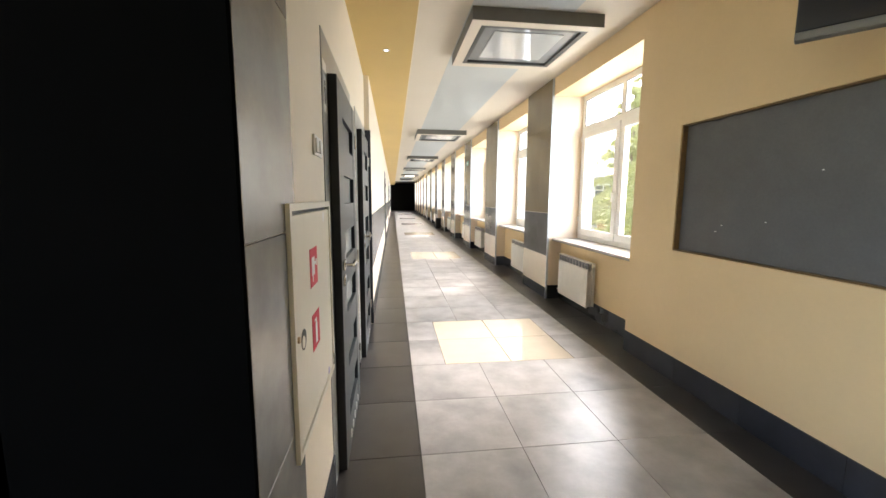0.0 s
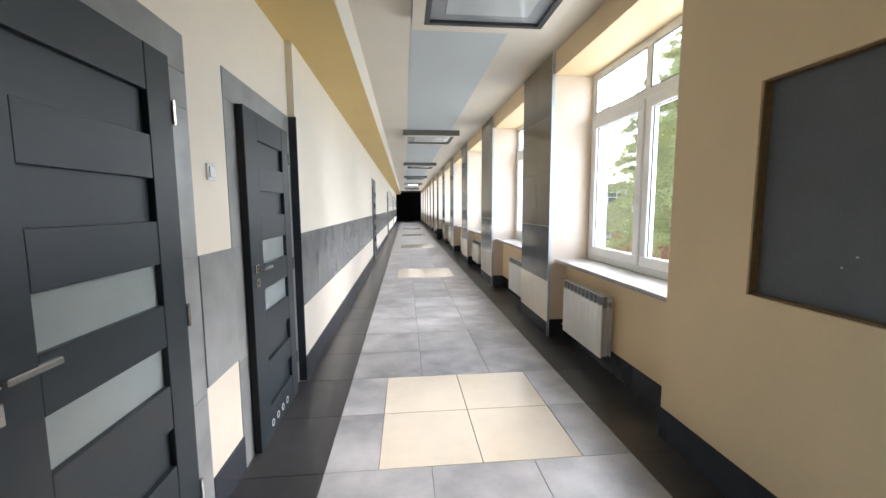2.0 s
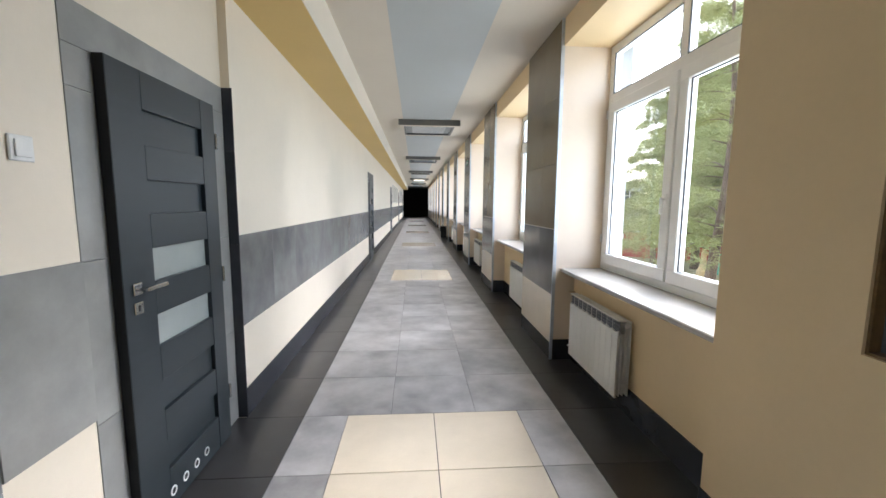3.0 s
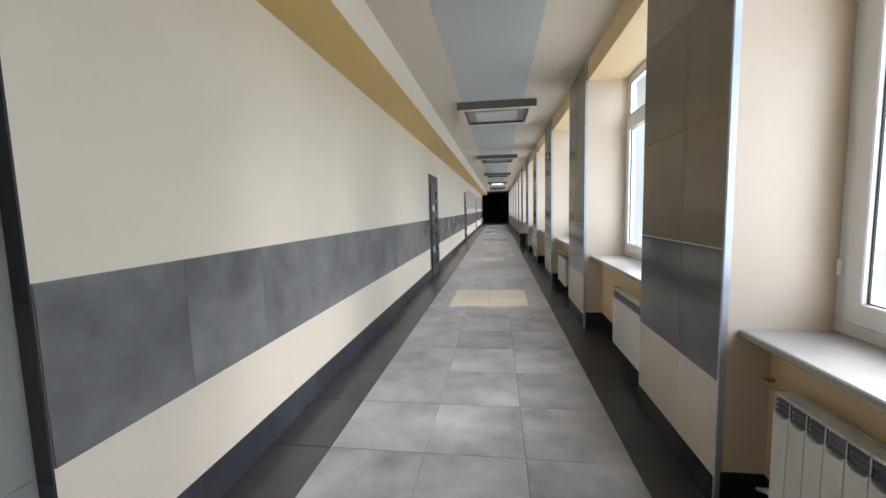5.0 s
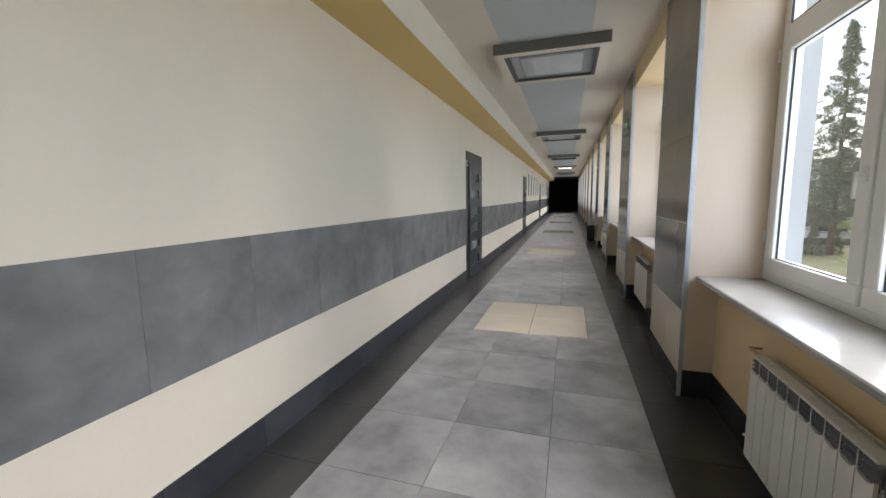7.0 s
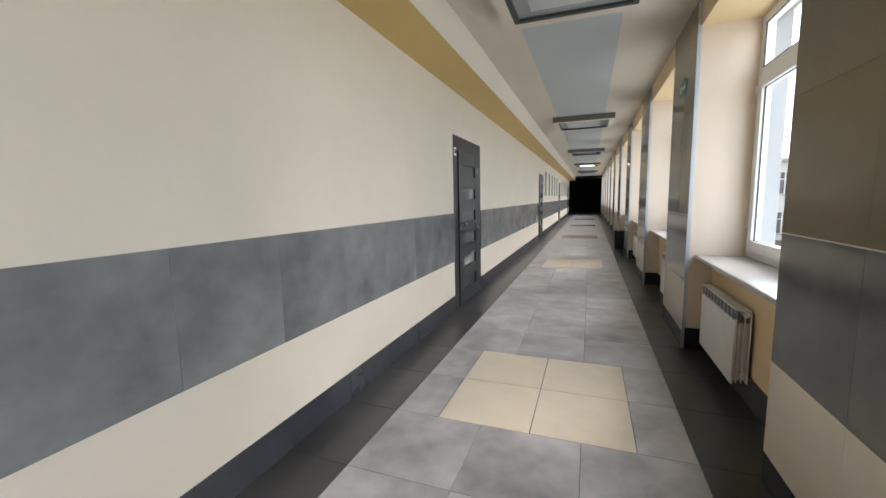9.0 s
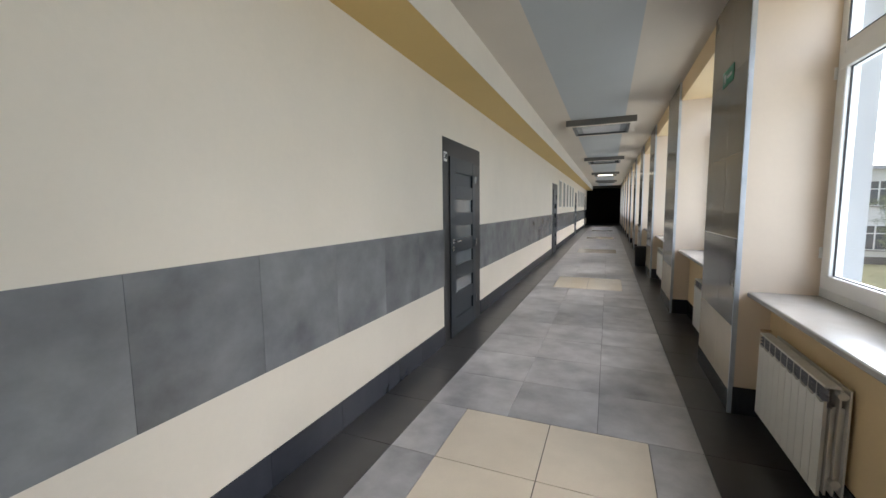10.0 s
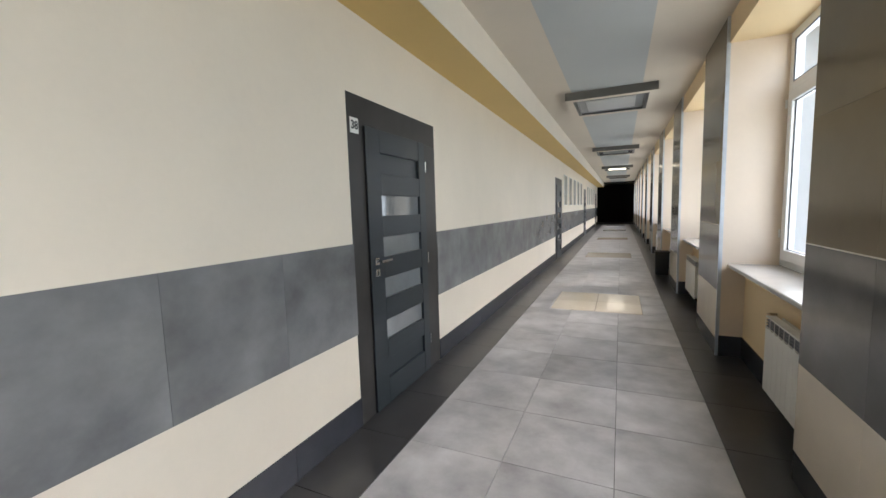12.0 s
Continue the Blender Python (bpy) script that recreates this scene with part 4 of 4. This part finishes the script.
# white school wing across the lawn
def make_wing(at, length, depth, storeys, rz):
    wing = thing("school_wing", at, "white two-storey school wing with white-framed windows", "building", rz=rz)
    hh = 2.95 * storeys + 0.4
    part("wall", solid([(0, 0, 0, length, depth, hh)]), WING_W, wing, "white plastered wall")
    part("plinth", solid([(-0.03, -0.03, 0, length + 0.03, depth + 0.03, 0.5)]), GROUT, wing, "grey plinth")
    part("roof", solid([(-0.5, -0.5, hh, length + 0.5, depth + 0.5, hh + 0.25)], 0.02), ROOF, wing, "grey roof edge")
    for s in range(storeys):
        for k in range(int(length / 3.0)):
            x0, z0 = 0.8 + k * 3.0, 0.95 + 2.95 * s
            w = part("window", solid([(x0, -0.05, z0, x0 + 2.0, 0.02, z0 + 0.07), (x0, -0.05, z0 + 1.63, x0 + 2.0, 0.02, z0 + 1.7), (x0, -0.05, z0 + 0.07, x0 + 0.07, 0.02, z0 + 1.63), (x0 + 1.93, -0.05, z0 + 0.07, x0 + 2.0, 0.02, z0 + 1.63), (x0 + 0.96, -0.05, z0 + 0.07, x0 + 1.04, 0.02, z0 + 1.63), (x0 + 0.07, -0.05, z0 + 1.1, x0 + 0.96, 0.02, z0 + 1.17), (x0 + 1.04, -0.05, z0 + 1.1, x0 + 1.93, 0.02, z0 + 1.17)]), PVC, wing, "white window frame")
            part("pane", solid([(x0 + 0.05, -0.02, z0 + 0.05, x0 + 1.95, -0.01, z0 + 1.65)]), GLASS_FAR, w, "dark pane")
            part("sill", solid([(x0 - 0.05, -0.12, z0 - 0.05, x0 + 2.05, 0.0, z0 - 0.002)]), GROUT, w)
    return wing


make_wing((12.6, 43.3, GZ), 42, 12, 2, -4)

# ---- tiles ----
rows = range(-9, 63)
far_grey, far_dark, far_beige = bmesh.new(), bmesh.new(), bmesh.new()
for i in rows:
    y = 3.0 + TILE * (i + 0.5)
    beige = i % 10 in (0, 1)
    cells = [(-0.3, 0.0, GREY_TILE), (0.0, 0.6, BEIGE_TILE), (0.6, 1.2, BEIGE_TILE), (1.2, 1.5, GREY_TILE)] if beige else [(-0.3 + 0.6 * k, 0.3 + 0.6 * k, GREY_TILE) for k in range(3)]
    cells += [(XN if y < Y_STEP else XL, -0.3, DARK_TILE), (1.5, XA, DARK_TILE)]
    for a, b, mt in cells:
        if i < 34:
            lay(floor, ON_FLOOR((a + b) / 2, y, 0), b - a, TILE, 0.008, mt, gap=0.005 if mt is BEIGE_TILE else 0.003)
        else:
            solid([(a + 0.0015, y - TILE / 2 + 0.0015, -0.008, b - 0.0015, y + TILE / 2 - 0.0015, 0)], bm={GREY_TILE: far_grey, DARK_TILE: far_dark, BEIGE_TILE: far_beige}[mt])
for bm, mt in ((far_grey, GREY_TILE), (far_dark, DARK_TILE), (far_beige, BEIGE_TILE)):
    tagged(part("tiles", bm, mt, floor), kind="stuff")
# side opening's floor
for i in range(-9, -4):
    for k in range(4):
        lay(floor, ON_FLOOR(XN - 0.3 - 0.6 * k, 3.0 + TILE * (i + 0.5), 0), 0.6, TILE, 0.008, DARK_TILE)


def tile_run(parent, face, x, a, b, z0, z1, material, thick=0.008, name="tile", step=0.606, gap=0.002, first=None):
    """Tiles side by side along y from a to b; a cut one at the end, or first of another width."""
    y = a
    while y < b - 0.02:
        e = min(y + (first if first and y == a else step), b)
        lay(parent, face(x, (y + e) / 2, (z0 + z1) / 2), e - y, z1 - z0, thick, material, name, gap)
        y = e


edge = Y_STEP + 0.008
for a, b in SURROUNDS + [(YE, YE)]:
    tile_run(wall_left, FACE_RIGHT, XL + 0.009, edge, a, BAND0, BAND1, BAND_TILE, gap=0.0008, first=0.603 if edge > 5 else 0.601)
    tile_run(wall_left, FACE_RIGHT, XL + 0.010, edge, a, 0.001, SK, SKIRT, first=0.603 if edge > 5 else 0.601)
    edge = b
# end of the main wall
for z0, z1 in ((0.001, 0.6), (0.6, 1.2), (1.2, 1.8), (1.8, 2.19)):
    lay(wall_left, FACE_BACK((XL + XN) / 2 + 0.006, Y_STEP - 0.008, (z0 + z1) / 2), XL - XN + 0.012, z1 - z0, 0.008, SKIRT, gap=0.0006)
# Paler than the main wall's band: reflected window light is put in its colour.
tile_run(wall_near, FACE_RIGHT, XN + 0.009, D1[1], D2[0], BAND0, BAND1, SURROUND, step=0.36)
tile_run(wall_near, FACE_RIGHT, XN + 0.010, D1[1], D2[0], 0.001, SK, SKIRT)
for z0, z1 in ((0.001, 0.76), (0.76, 1.36), (1.36, 1.96), (1.96, 2.56), (2.56, ZS)):
    lay(wall_near, FACE_RIGHT(XN + 0.009, (Y_OPEN + 0.021 + 0.962) / 2, (z0 + z1) / 2), 0.962 - Y_OPEN - 0.021, z1 - z0, 0.008, BAND_TILE)
tile_run(wall_near, FACE_RIGHT, XN + 0.010, 0.962, D1[0], 0.001, SK, SKIRT)
# right wall skirting and pillar cladding
tile_run(wall_right, FACE_LEFT, XR - 0.010, YS, 3.15, 0.001, SK, SKIRT)
for k, (a, b) in enumerate(openings):
    tile_run(wall_right, FACE_LEFT, XA - 0.010, a, b, 0.001, SK, SKIRT)
    lay(wall_right, FACE_BACK((XR + XA) / 2, b - 0.010, SK / 2), XA - XR, SK, 0.009, SKIRT)
for k, (a, b) in enumerate(pillars):
    b = min(b, YE)
    cut = b - 0.6
    for y0, y1 in ((a + 0.012, cut), (cut, b)):
        for z0, z1, mt in ((0.001, SK - 0.04, SKIRT), (SK - 0.04, 0.63, PILLAR_BEIGE), (0.63, 1.25, PILLAR_GREY), (1.25, 1.85, PILLAR_BROWN), (1.85, 2.45, PILLAR_BROWN), (2.45, ZC, PILLAR_BROWN)):
            lay(wall_right, FACE_LEFT(XP, (y0 + y1) / 2, (z0 + z1) / 2), y1 - y0, z1 - z0, 0.019, mt, "tile", 0.0004)
    structure("trim", solid([(XP - 0.003, a - 0.004, 0.0, XR + 0.006, a + 0.011, ZC)], 0.001), ALU, "aluminium corner trim on the pillar")
    structure("trim", solid([(XP - 0.0022, a + 0.012, 1.246, XP - 0.0004, b, 1.252)]), PILLAR_BEIGE, "thin beige strip between the pillar tiles")
